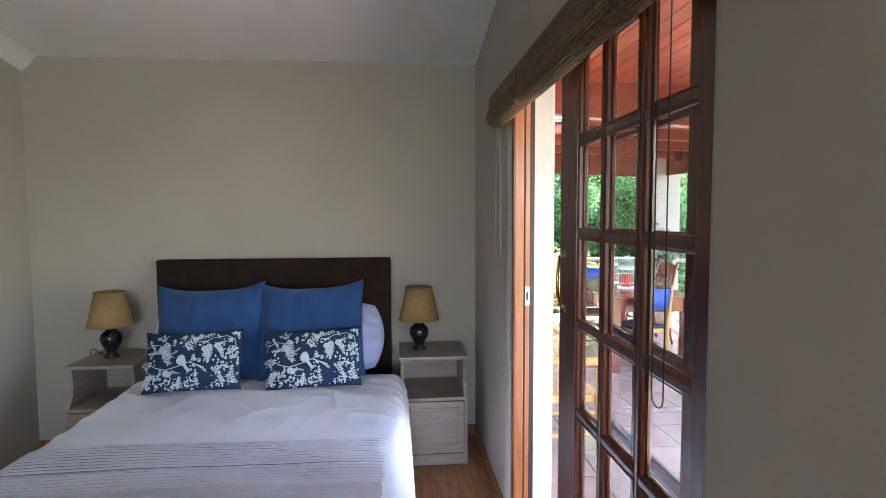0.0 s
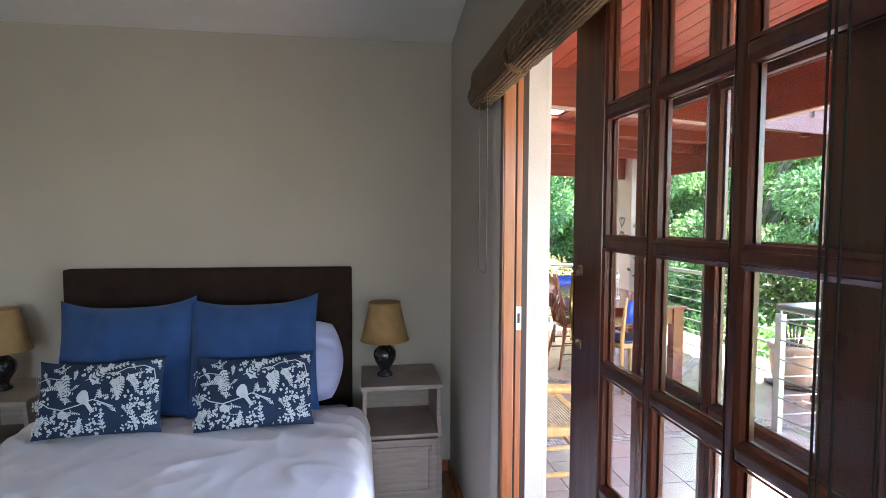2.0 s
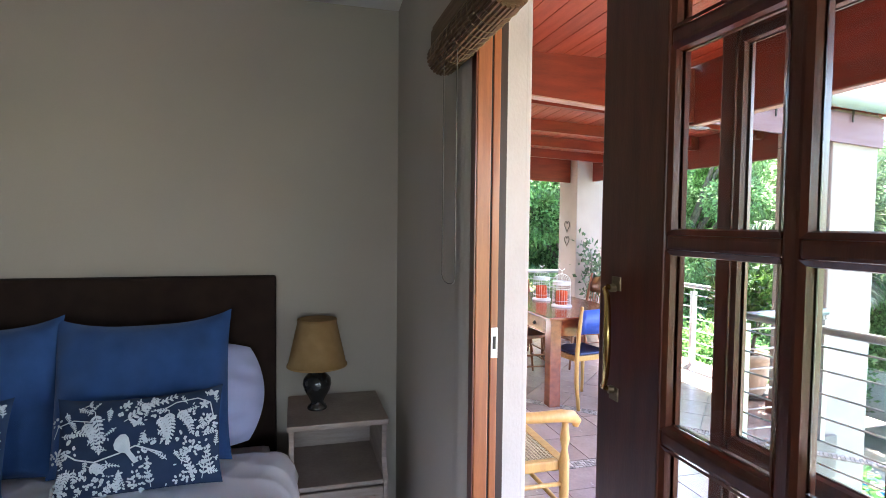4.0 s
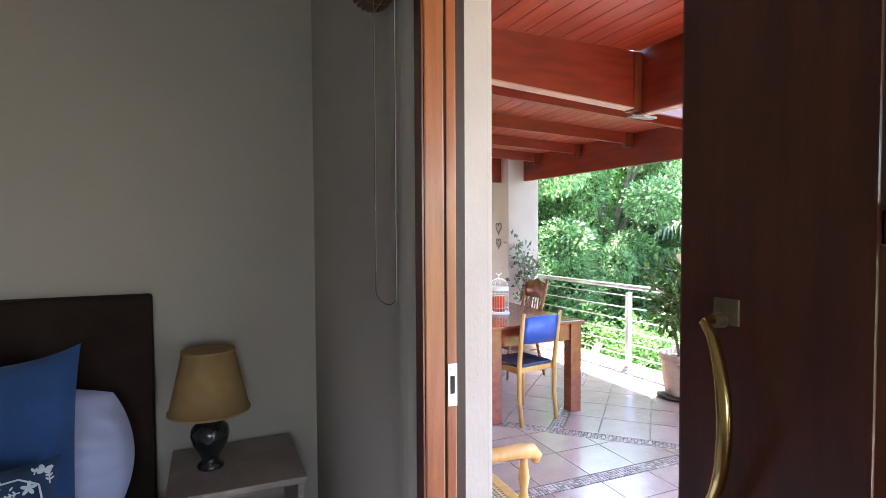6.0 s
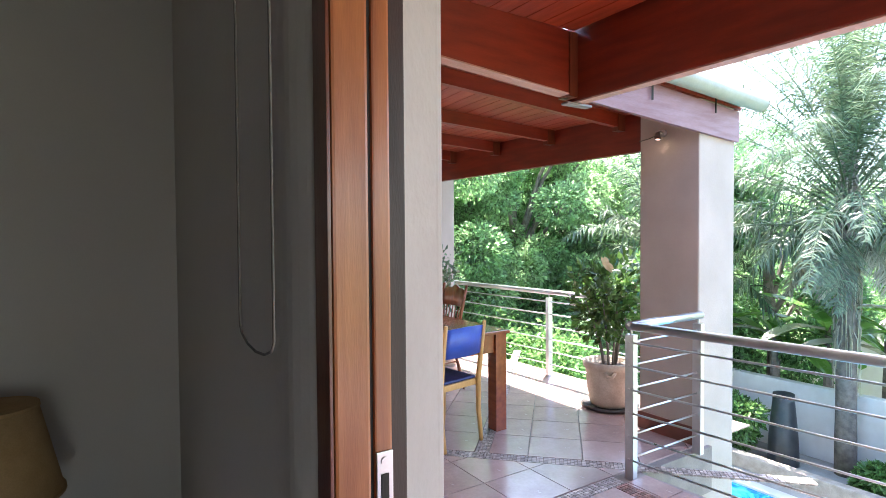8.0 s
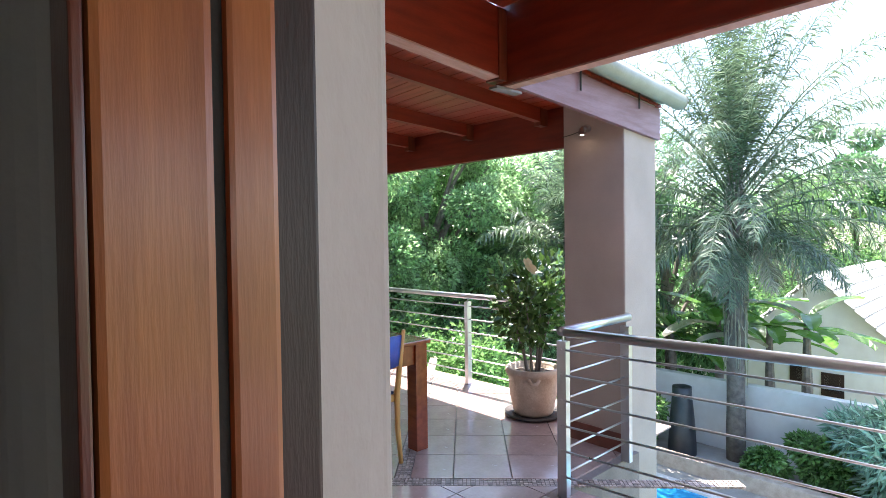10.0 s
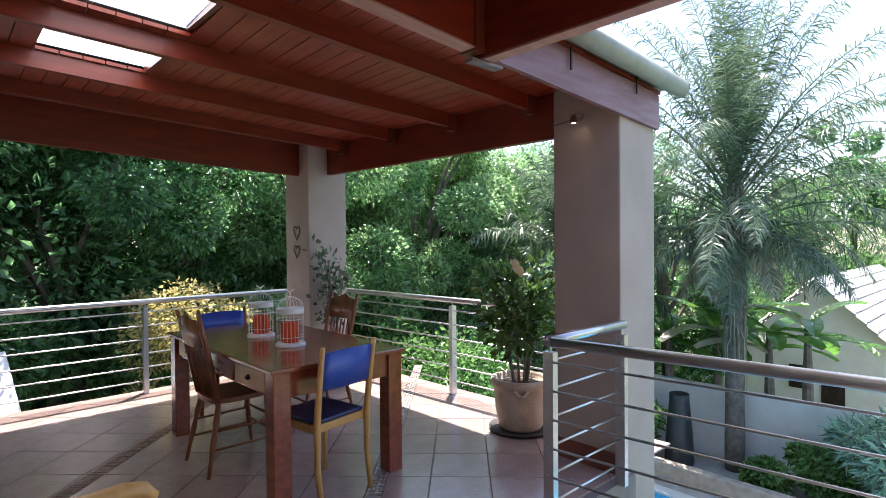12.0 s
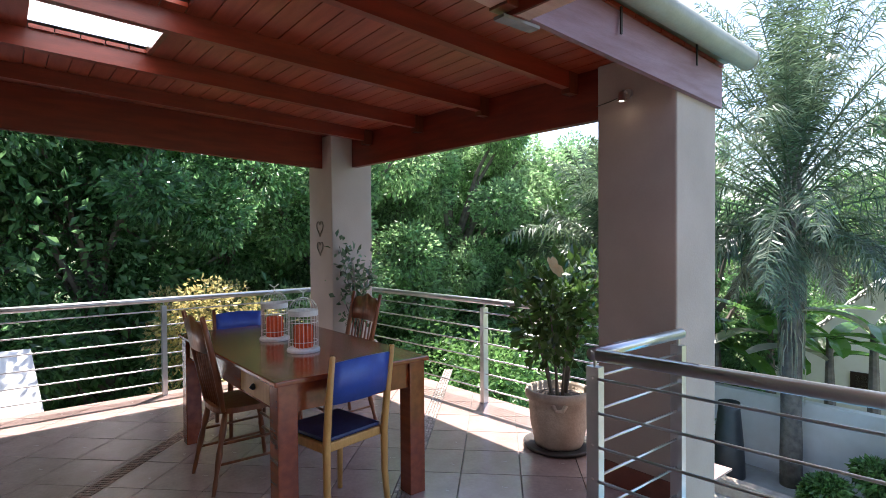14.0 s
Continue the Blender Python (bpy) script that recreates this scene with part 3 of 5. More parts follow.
# out of view; added to keep west light off the pillars
solid("west_light_block", Build().box(-1.4, -1.2, WY1 + 0.2, 8.88, -0.35, 2.8), PLASTER, "unseen plastered wall added to block light from the west", "wall", S)
sk = Build().box(4.171, 4.1815, 4.665, 5.164, TZ + 0.012, 0.11, 0.002).box(4.1815, 4.63, 5.1525, 5.164, TZ + 0.012, 0.11, 0.002).box(3.897, 3.9075, 7.909, 8.40, TZ + 0.012, 0.11, 0.002).box(3.9075, 4.36, 7.909, 7.9195, TZ + 0.012, 0.11, 0.002)
solid("trim_skirting", sk, material("red_brown_tile", (0.2, 0.06, 0.04), (0.14, 0.045, 0.03), 8, 0.4, bump=0.05), "dark red-brown tile skirting round the pillars", "skirting", S)

# ---- railings ----
def railing(name, label, p, q, posts, ztop=0.94, rails=6, toprail=True):
    t = thing(name, label, "railing")
    p, q = Vector(p), Vector(q)
    d = (q - p).normalized()
    part("handrail", Build().tube([p + Vector((0, 0, ztop)), q + Vector((0, 0, ztop))], 0.026, 14), STEEL, t, smooth=True)
    for k in range(rails):
        z = 0.10 + k * (ztop - 0.2) / (rails - 1)
        part("rail", Build().tube([p + Vector((0, 0, z)), q + Vector((0, 0, z))], 0.0065, 8), STEEL, t, smooth=True)
    n = Vector((-d.y, d.x, 0))
    for s in posts:
        c = p + d * s
        pb = Build()
        e1, e2 = d * 0.02, n * 0.03
        pb.slab([tuple((c - e1 - e2)[:2]), tuple((c + e1 - e2)[:2]), tuple((c + e1 + e2)[:2]), tuple((c - e1 + e2)[:2])], TZ - 0.0, ztop - 0.055)
        po = part("post", pb, STEEL, t)
        part("stem", Build().tube([c + Vector((0, 0, ztop - 0.056)), c + Vector((0, 0, ztop - 0.015))], 0.007, 8), STEEL, po)
    return t


railing("railing", "brushed steel terrace railing with thin round rails", (-1.2, RY, 0), (rail_x(RY), RY, 0), (0.9, 2.35, 3.82, 5.3), 0.86)
railing("railing", "brushed steel terrace railing with thin round rails", (rail_x(8.70), 8.70, 0), (rail_x(5.16), 5.16, 0), (0.03, 2.04, 3.5), 0.86)
railing("railing", "brushed steel railing from pillar to corner post", (4.13, 4.622, 0), (3.375, 4.622, 0), (0.03, 0.73), 0.914)
railing("railing", "brushed steel railing along the narrow balcony", (3.375, 4.592, 0), (4.085, -2.4, 0), (2.0, 3.6, 5.2), 0.914)
# ---- bed ----
def pillowy(w, h, t, corner=0.0, nx=36, ny=30, rounded=0.0, seed=0):
    """A stuffed cushion, standing in its own xz plane, thick along y."""
    b = Build()
    rnd = random.Random(seed)
    ph = [rnd.uniform(0, 6) for _ in range(6)]
    for side in (-1, 1):
        o = len(b.v)
        for j in range(ny + 1):
            for i in range(nx + 1):
                u, v = 2 * i / nx - 1, 2 * j / ny - 1
                pinch = 1 - 0.05 * (1 - abs(u) ** 3) * abs(v) ** 4
                pinchx = 1 - 0.05 * (1 - abs(v) ** 3) * abs(u) ** 4
                bulge = max(0.0, (1 - abs(u) ** 2.6) * (1 - abs(v) ** 2.6)) ** 0.55
                wr = 0.012 * math.sin(5 * u + 3 * v + ph[0]) * math.sin(4 * v - 2 * u + ph[1]) + 0.006 * math.sin(11 * u * v + ph[2] + 7 * u)
                wr += 0.009 * rounded * abs(u) ** 1.5 * math.sin(15 * v + 5 * u * v + ph[3]) + 0.004 * rounded * math.sin(9 * u + 13 * v + ph[4])
                y = side * (t * 0.5 * bulge + (1 + 1.5 * rounded) * wr * bulge)
                ru, rv = math.sqrt(1 - rounded * v * v / 2), math.sqrt(1 - rounded * u * u / 2)
                b.v.append((u * w / 2 * pinchx * ru, y, h / 2 * (v * pinch * rv) + corner * (abs(u) ** 3) * (v > 0) * v ** 3))
        for j in range(ny):
            for i in range(nx):
                q = o + j * (nx + 1) + i
                f = (q, q + 1, q + nx + 2, q + nx + 1)
                b.f.append(f if side < 0 else f[::-1])
    return b


BX0, BX1 = -1.236, 0.284
bed = thing("bed", "double bed with dark brown headboard and white linen", "bed")
part("headboard", Build().box(BX0, BX1, 4.19, 4.275, 0.0, 1.272, 0.012), HEADCLOTH, bed, "dark brown upholstered headboard")
part("base", Build().box(BX0 + 0.03, BX1 - 0.03, 2.25, 4.18, 0.05, 0.28, 0.02), HEADCLOTH, bed)
part("mattress", Build().box(BX0 + 0.02, BX1 - 0.02, 2.24, 4.185, 0.282, 0.49, 0.04), LINEN, bed)


def duvet_top(x, y):
    """Height of the rumpled duvet's upper side, x from the bed's middle."""
    hw = (BX1 - BX0) / 2 + 0.05
    a = noise.noise(Vector((x * 2.2, y * 2.2, 0.3))) * 0.011
    fold = noise.noise(Vector((x * 3.0 + y * 5.0, y * 1.2 - x * 1.2, 5.0)))
    crease = noise.noise(Vector((x * 7.0 - y * 3.0, y * 3.0 + x * 2.0, 9.0)))
    calm = min(1.0, max(0.15, (y - 2.9) / 0.2))
    return 0.572 - 0.012 * (x / hw) ** 2 + a + (0.013 * (1 - abs(fold)) ** 8 + 0.009 * (1 - abs(crease)) ** 10) * calm


def duvet():
    nx, ny = 120, 100
    x0, x1, y0, y1 = BX0 - 0.05, BX1 + 0.09, 2.18, 3.98
    b = Build()
    cx, hw = (x0 + x1) / 2, (x1 - x0) / 2
    for j in range(ny + 1):
        v = j / ny
        y = y0 + (y1 - y0) * v
        for i in range(nx + 1):
            s = (2 * i / nx - 1) * (hw + 0.42)
            a = abs(s)
            flat = hw - 0.10
            if a <= flat:
                x, z = a, 0.0
            elif a <= flat + 0.157:
                w = (a - flat) / 0.1
                x, z = flat + 0.1 * math.sin(w), -0.1 * (1 - math.cos(w))
            else:
                x, z = flat + 0.1 + 0.06 * (a - flat - 0.157), -0.1 - (a - flat - 0.157)
            x = math.copysign(x, s)
            top = duvet_top(x, y)
            hang = 0.012 * math.sin(y * 9 + 2 * noise.noise(Vector((y * 2, 1, 0)))) if a > flat + 0.15 else 0.0
            end = -0.25 * max(0.0, (0.06 - v) / 0.06) ** 1.5 if v < 0.06 else 0.0
            tail = -0.05 * max(0.0, (v - 0.93) / 0.07) ** 2
            b.v.append((cx + x + math.copysign(hang, x), y, top + z + end + tail))
    for j in range(ny):
        for i in range(nx):
            q = j * (nx + 1) + i
            b.f.append((q, q + 1, q + nx + 2, q + nx + 1))
    d = part("duvet", b, LINEN, bed, "rumpled white cotton duvet cover", True)
    sol = d.modifiers.new("thickness", "SOLIDIFY")
    sol.thickness, sol.offset = 0.02, -1
    sub = d.modifiers.new("smooth", "SUBSURF")
    sub.levels = sub.render_levels = 1
    return d


duvet()


def pleats():
    """Band of narrow sewn pleats lying across the duvet."""
    cx, hw = (BX0 + BX1) / 2, (BX1 - BX0) / 2 + 0.05
    n = 60

    def strip(y, width, h, mat_build):
        b = mat_build
        o = len(b.v)
        for i in range(n + 1):
            s = (2 * i / n - 1) * (hw + 0.05)
            a, flat = abs(s), hw - 0.10
            if a <= flat:
                x, dz = a, 0.0
            else:
                w = min((a - flat) / 0.1, 1.57)
                x, dz = flat + 0.1 * math.sin(w), -0.1 * (1 - math.cos(w))
            x = math.copysign(x + (0.004 if a > flat else 0), s)
            wv = 0.005 * noise.noise(Vector((x * 4, y * 9, 2)))
            z = duvet_top(x, y) + dz
            b.v += [(cx + x, y + wv, z + 0.002), (cx + x, y + wv + width * 0.15, z + 0.003 + h), (cx + x, y + wv + width, z + 0.003)]
        for i in range(n):
            q = o + i * 3
            b.f += [(q, q + 3, q + 4, q + 1), (q + 1, q + 4, q + 5, q + 2)]

    wide, thin, plain = Build(), Build(), Build()
    # dark strips paint the shadow that each pleat casts
    shadow_lines = Build()
    for k in range(9):
        strip(2.89 - 0.026 * k, 0.0255, 0.007, wide)
        strip(2.8905 - 0.026 * k - 0.004, 0.0045, 0.002, shadow_lines)
    for k in range(12):
        strip(2.65 - 0.013 * k, 0.0125, 0.004, thin)
        if k % 2 == 0:
            strip(2.65 - 0.013 * k - 0.002, 0.0022, 0.0012, shadow_lines)
    tagged(part("pleat_shadow", shadow_lines, PLEATSHADOW, bed, "thin dark lines painting the shadow under each pleat", True), kind="stuff")
    for k in range(5):
        strip(2.50 - 0.05 * k, 0.05, 0.0015, plain)
    tagged(part("pleated_band", wide, PLEATLINEN, bed, "wide pale pleats sewn across the duvet", True), kind="stuff")
    tagged(part("pleated_band", thin, PLEATLINEN, bed, "fine pale pleats sewn across the duvet", True), kind="stuff")
    part("plain_band", plain, STRIPES, bed, "greige linen band across the duvet", True)


pleats()


def cushion(name, label, mat, w, h, t, m, seed, corner=0.02, cat="cushion", rounded=0.0):
    return solid(name, pillowy(w, h, t, corner, rounded=rounded, seed=seed), mat, label, cat, smooth=True, m=m)


cushion("pillow", "pale lilac-white cotton pillow leaning on the headboard", PILLOWLINEN, 0.78, 0.50, 0.28, pose(-0.13, 4.04, 0.775, -12, 0, 0), 3, 0.0, cat="pillow", rounded=0.75)
cushion("pillow", "pale lilac-white cotton pillow leaning on the headboard", PILLOWLINEN, 0.78, 0.50, 0.28, pose(-0.83, 4.04, 0.775, -12, 0, 0), 4, 0.0, cat="pillow", rounded=0.75)
cushion("square_cushion", "large plain blue linen cushion leaning on the headboard", BLUELINEN, 0.64, 0.56, 0.17, pose(-0.80, 3.875, 0.845, -15, -1.5, 0), 1, 0.035)
cushion("square_cushion", "large plain blue linen cushion leaning on the headboard", BLUELINEN, 0.64, 0.56, 0.17, pose(-0.195, 3.87, 0.85, -15, -1.5, 0), 2, 0.035)


def print_motif(w, h, seed):
    """White printed sprigs, leaves and a bird shape, as flat pieces just above the cloth."""
    rnd = random.Random(seed)
    b = Build()

    def surf(u, v):
        bulge = max(0.0, (1 - abs(2 * u / w) ** 2.6) * (1 - abs(2 * v / h) ** 2.6)) ** 0.55
        return bulge

    def place(pts):
        o = len(b.v)
        for u, v in pts:
            b.v.append((u, -(0.13 * 0.5 * surf(u, v) + 0.0105), v))
        b.f.append(tuple(range(o, o + len(pts))))

    def leaf_at(u, v, ang, ln, wd):
        ca, sa = math.cos(ang), math.sin(ang)
        out = []
        for k in range(8):
            s = 2 * math.pi * k / 8
            lx, ly = ln / 2 * (1 + math.cos(s)), wd / 2 * math.sin(s)
            out.append((u + lx * ca - ly * sa, v + lx * sa + ly * ca))
        place(out)

    def stroke(p, q, wd):
        dx, dy = q[0] - p[0], q[1] - p[1]
        ln = math.hypot(dx, dy) + 1e-9
        nx, ny = -dy / ln * wd / 2, dx / ln * wd / 2
        place([(p[0] - nx, p[1] - ny), (q[0] - nx, q[1] - ny), (q[0] + nx, q[1] + ny), (p[0] + nx, p[1] + ny)])

    def sprig(u, v, ang, ln, n, lw):
        prev = (u, v)
        for k in range(1, n + 1):
            a2 = ang + 0.25 * math.sin(k * 0.5)
            cur = (prev[0] + ln / n * math.cos(a2), prev[1] + ln / n * math.sin(a2))
            if abs(cur[0]) > w * 0.47 or abs(cur[1]) > h * 0.45:
                break
            stroke(prev, cur, 0.003)
            sz = lw * (1.15 - 0.6 * k / n)
            leaf_at(cur[0], cur[1], a2 + 0.9, sz, sz * 0.45)
            leaf_at(cur[0], cur[1], a2 - 0.9, sz, sz * 0.45)
            prev = cur
        leaf_at(prev[0], prev[1], ang, lw * 0.8, lw * 0.35)

    def berries(u, v, n, r):
        for _ in range(n):
            leaf_at(u + rnd.uniform(-r, r), v + rnd.uniform(-r, r), rnd.uniform(0, 6), 0.012, 0.012)

    def vine(pts, wd):
        for p, q in zip(pts, pts[1:]):
            stroke(p, q, wd)

    def star(u, v, r):
        for k in range(5):
            leaf_at(u, v, k * 1.257 + 0.3, r, r * 0.5)

    def butterfly(u, v, r, tilt):
        for da, k in ((0.7, 1.0), (-0.3, 0.75), (2.4, 1.0), (3.5, 0.75)):
            leaf_at(u, v, tilt + da, r * k, r * 0.6 * k)

    def cluster(u, v, n, r):
        for _ in range(n):
            an, q = rnd.uniform(0, 6.28), r * math.sqrt(rnd.random())
            leaf_at(u + q * math.cos(an), v + q * math.sin(an), an, 0.011, 0.008)

    # bird on its branch
    vine([(-0.222, -0.005), (-0.184, -0.029), (-0.126, -0.044), (-0.05, -0.024), (0.0, -0.005), (0.084, -0.039)], 0.005)
    vine([(0.02, -0.01), (0.05, -0.03), (0.088, -0.052)], 0.003)
    place([(-0.068, 0.005), (-0.062, 0.022), (-0.048, 0.036), (-0.032, 0.036), (-0.022, 0.024), (-0.016, 0.0), (-0.016, -0.018), (0.012, -0.056), (-0.004, -0.062), (-0.03, -0.026), (-0.05, -0.02), (-0.064, -0.01)])
    # arching vines
    vine([(-0.262, 0.045), (-0.25, 0.082), (-0.2, 0.098), (-0.145, 0.088), (-0.1, 0.092)], 0.0035)
    vine([(0.242, 0.068), (0.232, 0.115), (0.19, 0.134), (0.122, 0.125), (0.075, 0.1)], 0.004)
    sprig(-0.04, 0.078, 0.35, 0.125, 8, 0.022)
    sprig(0.07, 0.13, 0.15, 0.09, 6, 0.016)
    sprig(-0.17, 0.14, 0.2, 0.08, 6, 0.016)
    # hanging ferns
    for u, v, an, ln in ((-0.135, 0.12, -1.45, 0.13), (-0.165, 0.09, -1.2, 0.09), (0.1, 0.1, -1.6, 0.1), (0.07, 0.085, -1.3, 0.08), (-0.145, -0.055, -0.5, 0.075), (0.13, 0.1, -1.1, 0.09)):
        sprig(u, v, an, ln, 9, 0.021)
    # standing twigs along the lower edge
    for u, v, an, ln in ((0.205, -0.14, 1.2, 0.1), (0.235, -0.13, 1.5, 0.09), (0.18, -0.13, 1.7, 0.08), (0.045, -0.145, 1.5, 0.09), (-0.06, -0.15, 1.3, 0.05), (-0.24, -0.14, 1.2, 0.06), (-0.2, -0.06, -2.2, 0.05)):
        sprig(u, v, an, ln, 6, 0.017)
    for u, v, n, r in ((-0.245, -0.015, 26, 0.025), (0.222, 0.045, 30, 0.028), (0.17, -0.04, 28, 0.026), (-0.105, -0.125, 26, 0.026), (0.165, -0.115, 26, 0.024), (-0.165, -0.11, 18, 0.02), (-0.24, -0.125, 16, 0.02), (0.0, -0.125, 20, 0.022)):
        cluster(u, v, n, r)
    for u, v, r in ((-0.035, 0.134, 0.016), (-0.05, -0.09, 0.014), (0.213, 0.11, 0.018), (-0.2, 0.05, 0.012), (0.02, 0.12, 0.012)):
        star(u, v, r)
    butterfly(0.003, 0.068, 0.022, 0.3)
    butterfly(0.24, 0.145, 0.02, -0.2)
    for u, v, an in ((0.022, 0.01, 1.2), (0.045, -0.006, 0.4), (0.036, 0.0, 2.0), (-0.215, 0.02, 1.0), (0.19, 0.0, 1.4)):
        leaf_at(u, v, an, 0.022, 0.013)
    taken = [(-0.03, 0.0), (-0.02, 0.02), (0.06, -0.03), (-0.1, 0.07), (0.1, 0.06), (-0.04, -0.04)]
    for _ in range(700):
        u, v = rnd.uniform(-0.47, 0.47) * w, rnd.uniform(-0.44, 0.44) * h
        if all(math.hypot(u - p, v - q) > 0.036 for p, q in taken):
            taken.append((u, v))
            if rnd.random() < 0.65:
                sprig(u, v, rnd.uniform(0, 6.28), rnd.uniform(0.03, 0.05), 5, rnd.uniform(0.009, 0.014))
            else:
                cluster(u, v, 7, 0.012)
    for _ in range(40):
        u, v = rnd.uniform(-0.46, 0.46) * w, rnd.uniform(-0.44, 0.44) * h
        if abs(u + 0.02) > 0.06 or abs(v) > 0.05:
            leaf_at(u, v, rnd.uniform(0, 6), 0.011, 0.005)
    return b


for i, (m, sd) in enumerate(((pose(-0.825, 3.66, 0.735, -20, -1.5, 0), 11), (pose(-0.155, 3.66, 0.735, -20, -2, 0), 11))):
    c = cushion("patterned_cushion", "navy cushion printed with white sprigs and a bird", NAVY, 0.54, 0.33, 0.13, m, 8, 0.015)
    tagged(part("printed_pattern", print_motif(0.54, 0.33, sd), PRINT, c, "white printed sprigs"), kind="stuff")


# ---- bedside tables and lamps ----
def bedside(x0, x1):
    y0, y1 = 3.82, 4.27
    t = thing("bedside_table", "limed grey wooden bedside table with open shelf and drawer", "bedside table", group="bedside tables")
    part("top", Build().box(x0 - 0.008, x1 + 0.008, y0 + 0.03, y1, 0.653, 0.677, 0.006), GREYWOOD, t)
    for xa, xb in ((x0, x0 + 0.02), (x1 - 0.02, x1)):
        prof = [(y1, 0.02), (y0, 0.02), (y0, 0.42), (y0 + 0.02, 0.44), (y0 + 0.055, 0.50), (y0 + 0.06, 0.56), (y0 + 0.045, 0.653), (y1, 0.653)]
        n = len(prof)
        part("side_panel", Build().add([(xx, y, z) for xx in (xa, xb) for y, z in prof], [tuple(range(n)), tuple(reversed(range(n, 2 * n)))] + [(i, n + i, n + (i + 1) % n, (i + 1) % n) for i in range(n)]), GREYWOOD, t)
    part("shelf", Build().box(x0 + 0.02, x1 - 0.02, y0 + 0.005, y1, 0.405, 0.425, 0.004), GREYWOOD, t)
    part("back_panel", Build().box(x0 + 0.02, x1 - 0.02, y1 - 0.012, y1, 0.02, 0.653), GREYWOOD, t)
    d = part("drawer_front", Build().box(x0 + 0.022, x1 - 0.022, y0 - 0.004, y0 + 0.016, 0.075, 0.40, 0.003), GREYWOOD, t)
    a0, a1, c0, c1 = x0 + 0.055, x1 - 0.055, 0.115, 0.365
    fb = Build()
    for q in ((a0, a1, c0, c0 + 0.018), (a0, a1, c1 - 0.018, c1), (a0, a0 + 0.018, c0 + 0.018, c1 - 0.018), (a1 - 0.018, a1, c0 + 0.018, c1 - 0.018)):
        fb.box(q[0], q[1], y0 - 0.012, y0 - 0.0045, q[2], q[3], 0.003)
    part("moulding", fb, GREYWOOD, d)
    part("plinth", Build().box(x0 - 0.004, x1 + 0.004, y0 - 0.006, y1, 0.0, 0.07, 0.005), GREYWOOD, t)
    return t


bedside(0.345, 0.757)
bedside(-1.62, -1.25)


def table_lamp(x, y):
    t = thing("table_lamp", "black glazed urn lamp with a mustard fabric shade", "table lamp", pose(x, y, 0.6775), group="bedside lamps")
    part("base", Build().lathe([(0.042, 0), (0.045, 0.006), (0.04, 0.016), (0.03, 0.024), (0.028, 0.034), (0.038, 0.055), (0.056, 0.085), (0.064, 0.115), (0.06, 0.14), (0.045, 0.158), (0.03, 0.17), (0.026, 0.182), (0.032, 0.19), (0.03, 0.196), (0.012, 0.2), (0.012, 0.23)], 28), BLACKPOT, t, smooth=True)
    s = part("shade", Build().lathe([(0.133, 0.2), (0.131, 0.2), (0.084, 0.41), (0.086, 0.41)], 36), SHADE, t, "mustard fabric shade", True)
    part("trim", Build().lathe([(0.135, 0.199), (0.134, 0.206), (0.131, 0.206)], 36), SHADE, s)
    part("trim", Build().lathe([(0.088, 0.404), (0.087, 0.412), (0.083, 0.412)], 36), SHADE, s)
    return t


table_lamp(0.468, 4.06)
table_lamp(-1.465, 4.06)
part_c = solid("lamp_cable", Build().tube([(-1.51, 4.09, 0.683), (-1.56, 4.1, 0.693), (-1.60, 4.12, 0.715), (-1.645, 4.16, 0.695), (-1.66, 4.2, 0.5), (-1.66, 4.25, 0.2), (-1.66, 4.26, 0.01)], 0.003, 6), CORD, "thin black lamp cable", "cable", smooth=True)


# ---- bamboo blind ----
def blind(y0, y1, cords):
    t = thing("bamboo_blind", "rolled-up brown woven bamboo blind over the door", "blind", group="blinds over the door")
    part("valance", Build().box(0.795, 0.845, y0, y1, 2.135, 2.150, 0.003).box(0.79, 0.80, y0, y1, 2.02, 2.135, 0.003), BAMBOO, t)
    r = Build()
    n = 26
    for k in range(n):
        w = 2 * math.pi * k / n
        cx, cz = 0.825 + 0.047 * math.cos(w), 2.045 + 0.047 * math.sin(w)
        r.tube([(cx, y0 + 0.02, cz), (cx, y1 - 0.02, cz)], 0.0058, 6)
    tagged(part("roll", r, BAMBOO, t), kind="stuff")
    part("core", Build().tube([(0.825, y0 + 0.02, 2.045), (0.825, y1 - 0.02, 2.045)], 0.044, 16), BAMBOO, t)
    st = Build()
    y = y0 + 0.08
    while y < y1 - 0.05:
        st.tube([(0.825 + 0.0545 * math.cos(2 * math.pi * k / 16), y, 2.045 + 0.0545 * math.sin(2 * math.pi * k / 16)) for k in range(17)], 0.0011, 5)
        y += 0.045
    tagged(part("weft_string", st, STRING, t), kind="stuff")
    part("batten", Build().box(0.845, 0.866, y0, y1, 2.12, 2.16), BAMBOO, t)

    def cord(ya, yb, zlow, mat, x=0.80, sway=0.0):
        pts = [(x, ya, 2.05)] + [(x, ya + sway * k / 6, 2.05 - (2.05 - zlow - 0.02) * k / 6) for k in range(1, 7)]
        pts += [(x, ya + sway + (yb - ya - sway) * 0.5 * (1 - math.cos(math.pi * k / 6)), zlow + 0.02 - 0.02 * math.sin(math.pi * k / 6)) for k in range(1, 7)]
        pts += [(x, yb, zlow + (2.05 - zlow) * k / 6) for k in range(1, 7)]
        part("cord", Build().tube(pts, 0.0014, 6), mat, t, "", True)
    for ya, yb, zl, mt in cords:
        cord(ya, yb, zl, mt)


blind(2.66, 3.265, ((3.0, 3.135, 1.35, CORDPALE),))
blind(1.26, 2.65, ((1.46, 1.505, 1.20, CORD), (1.52, 1.528, 1.215, CORD)))


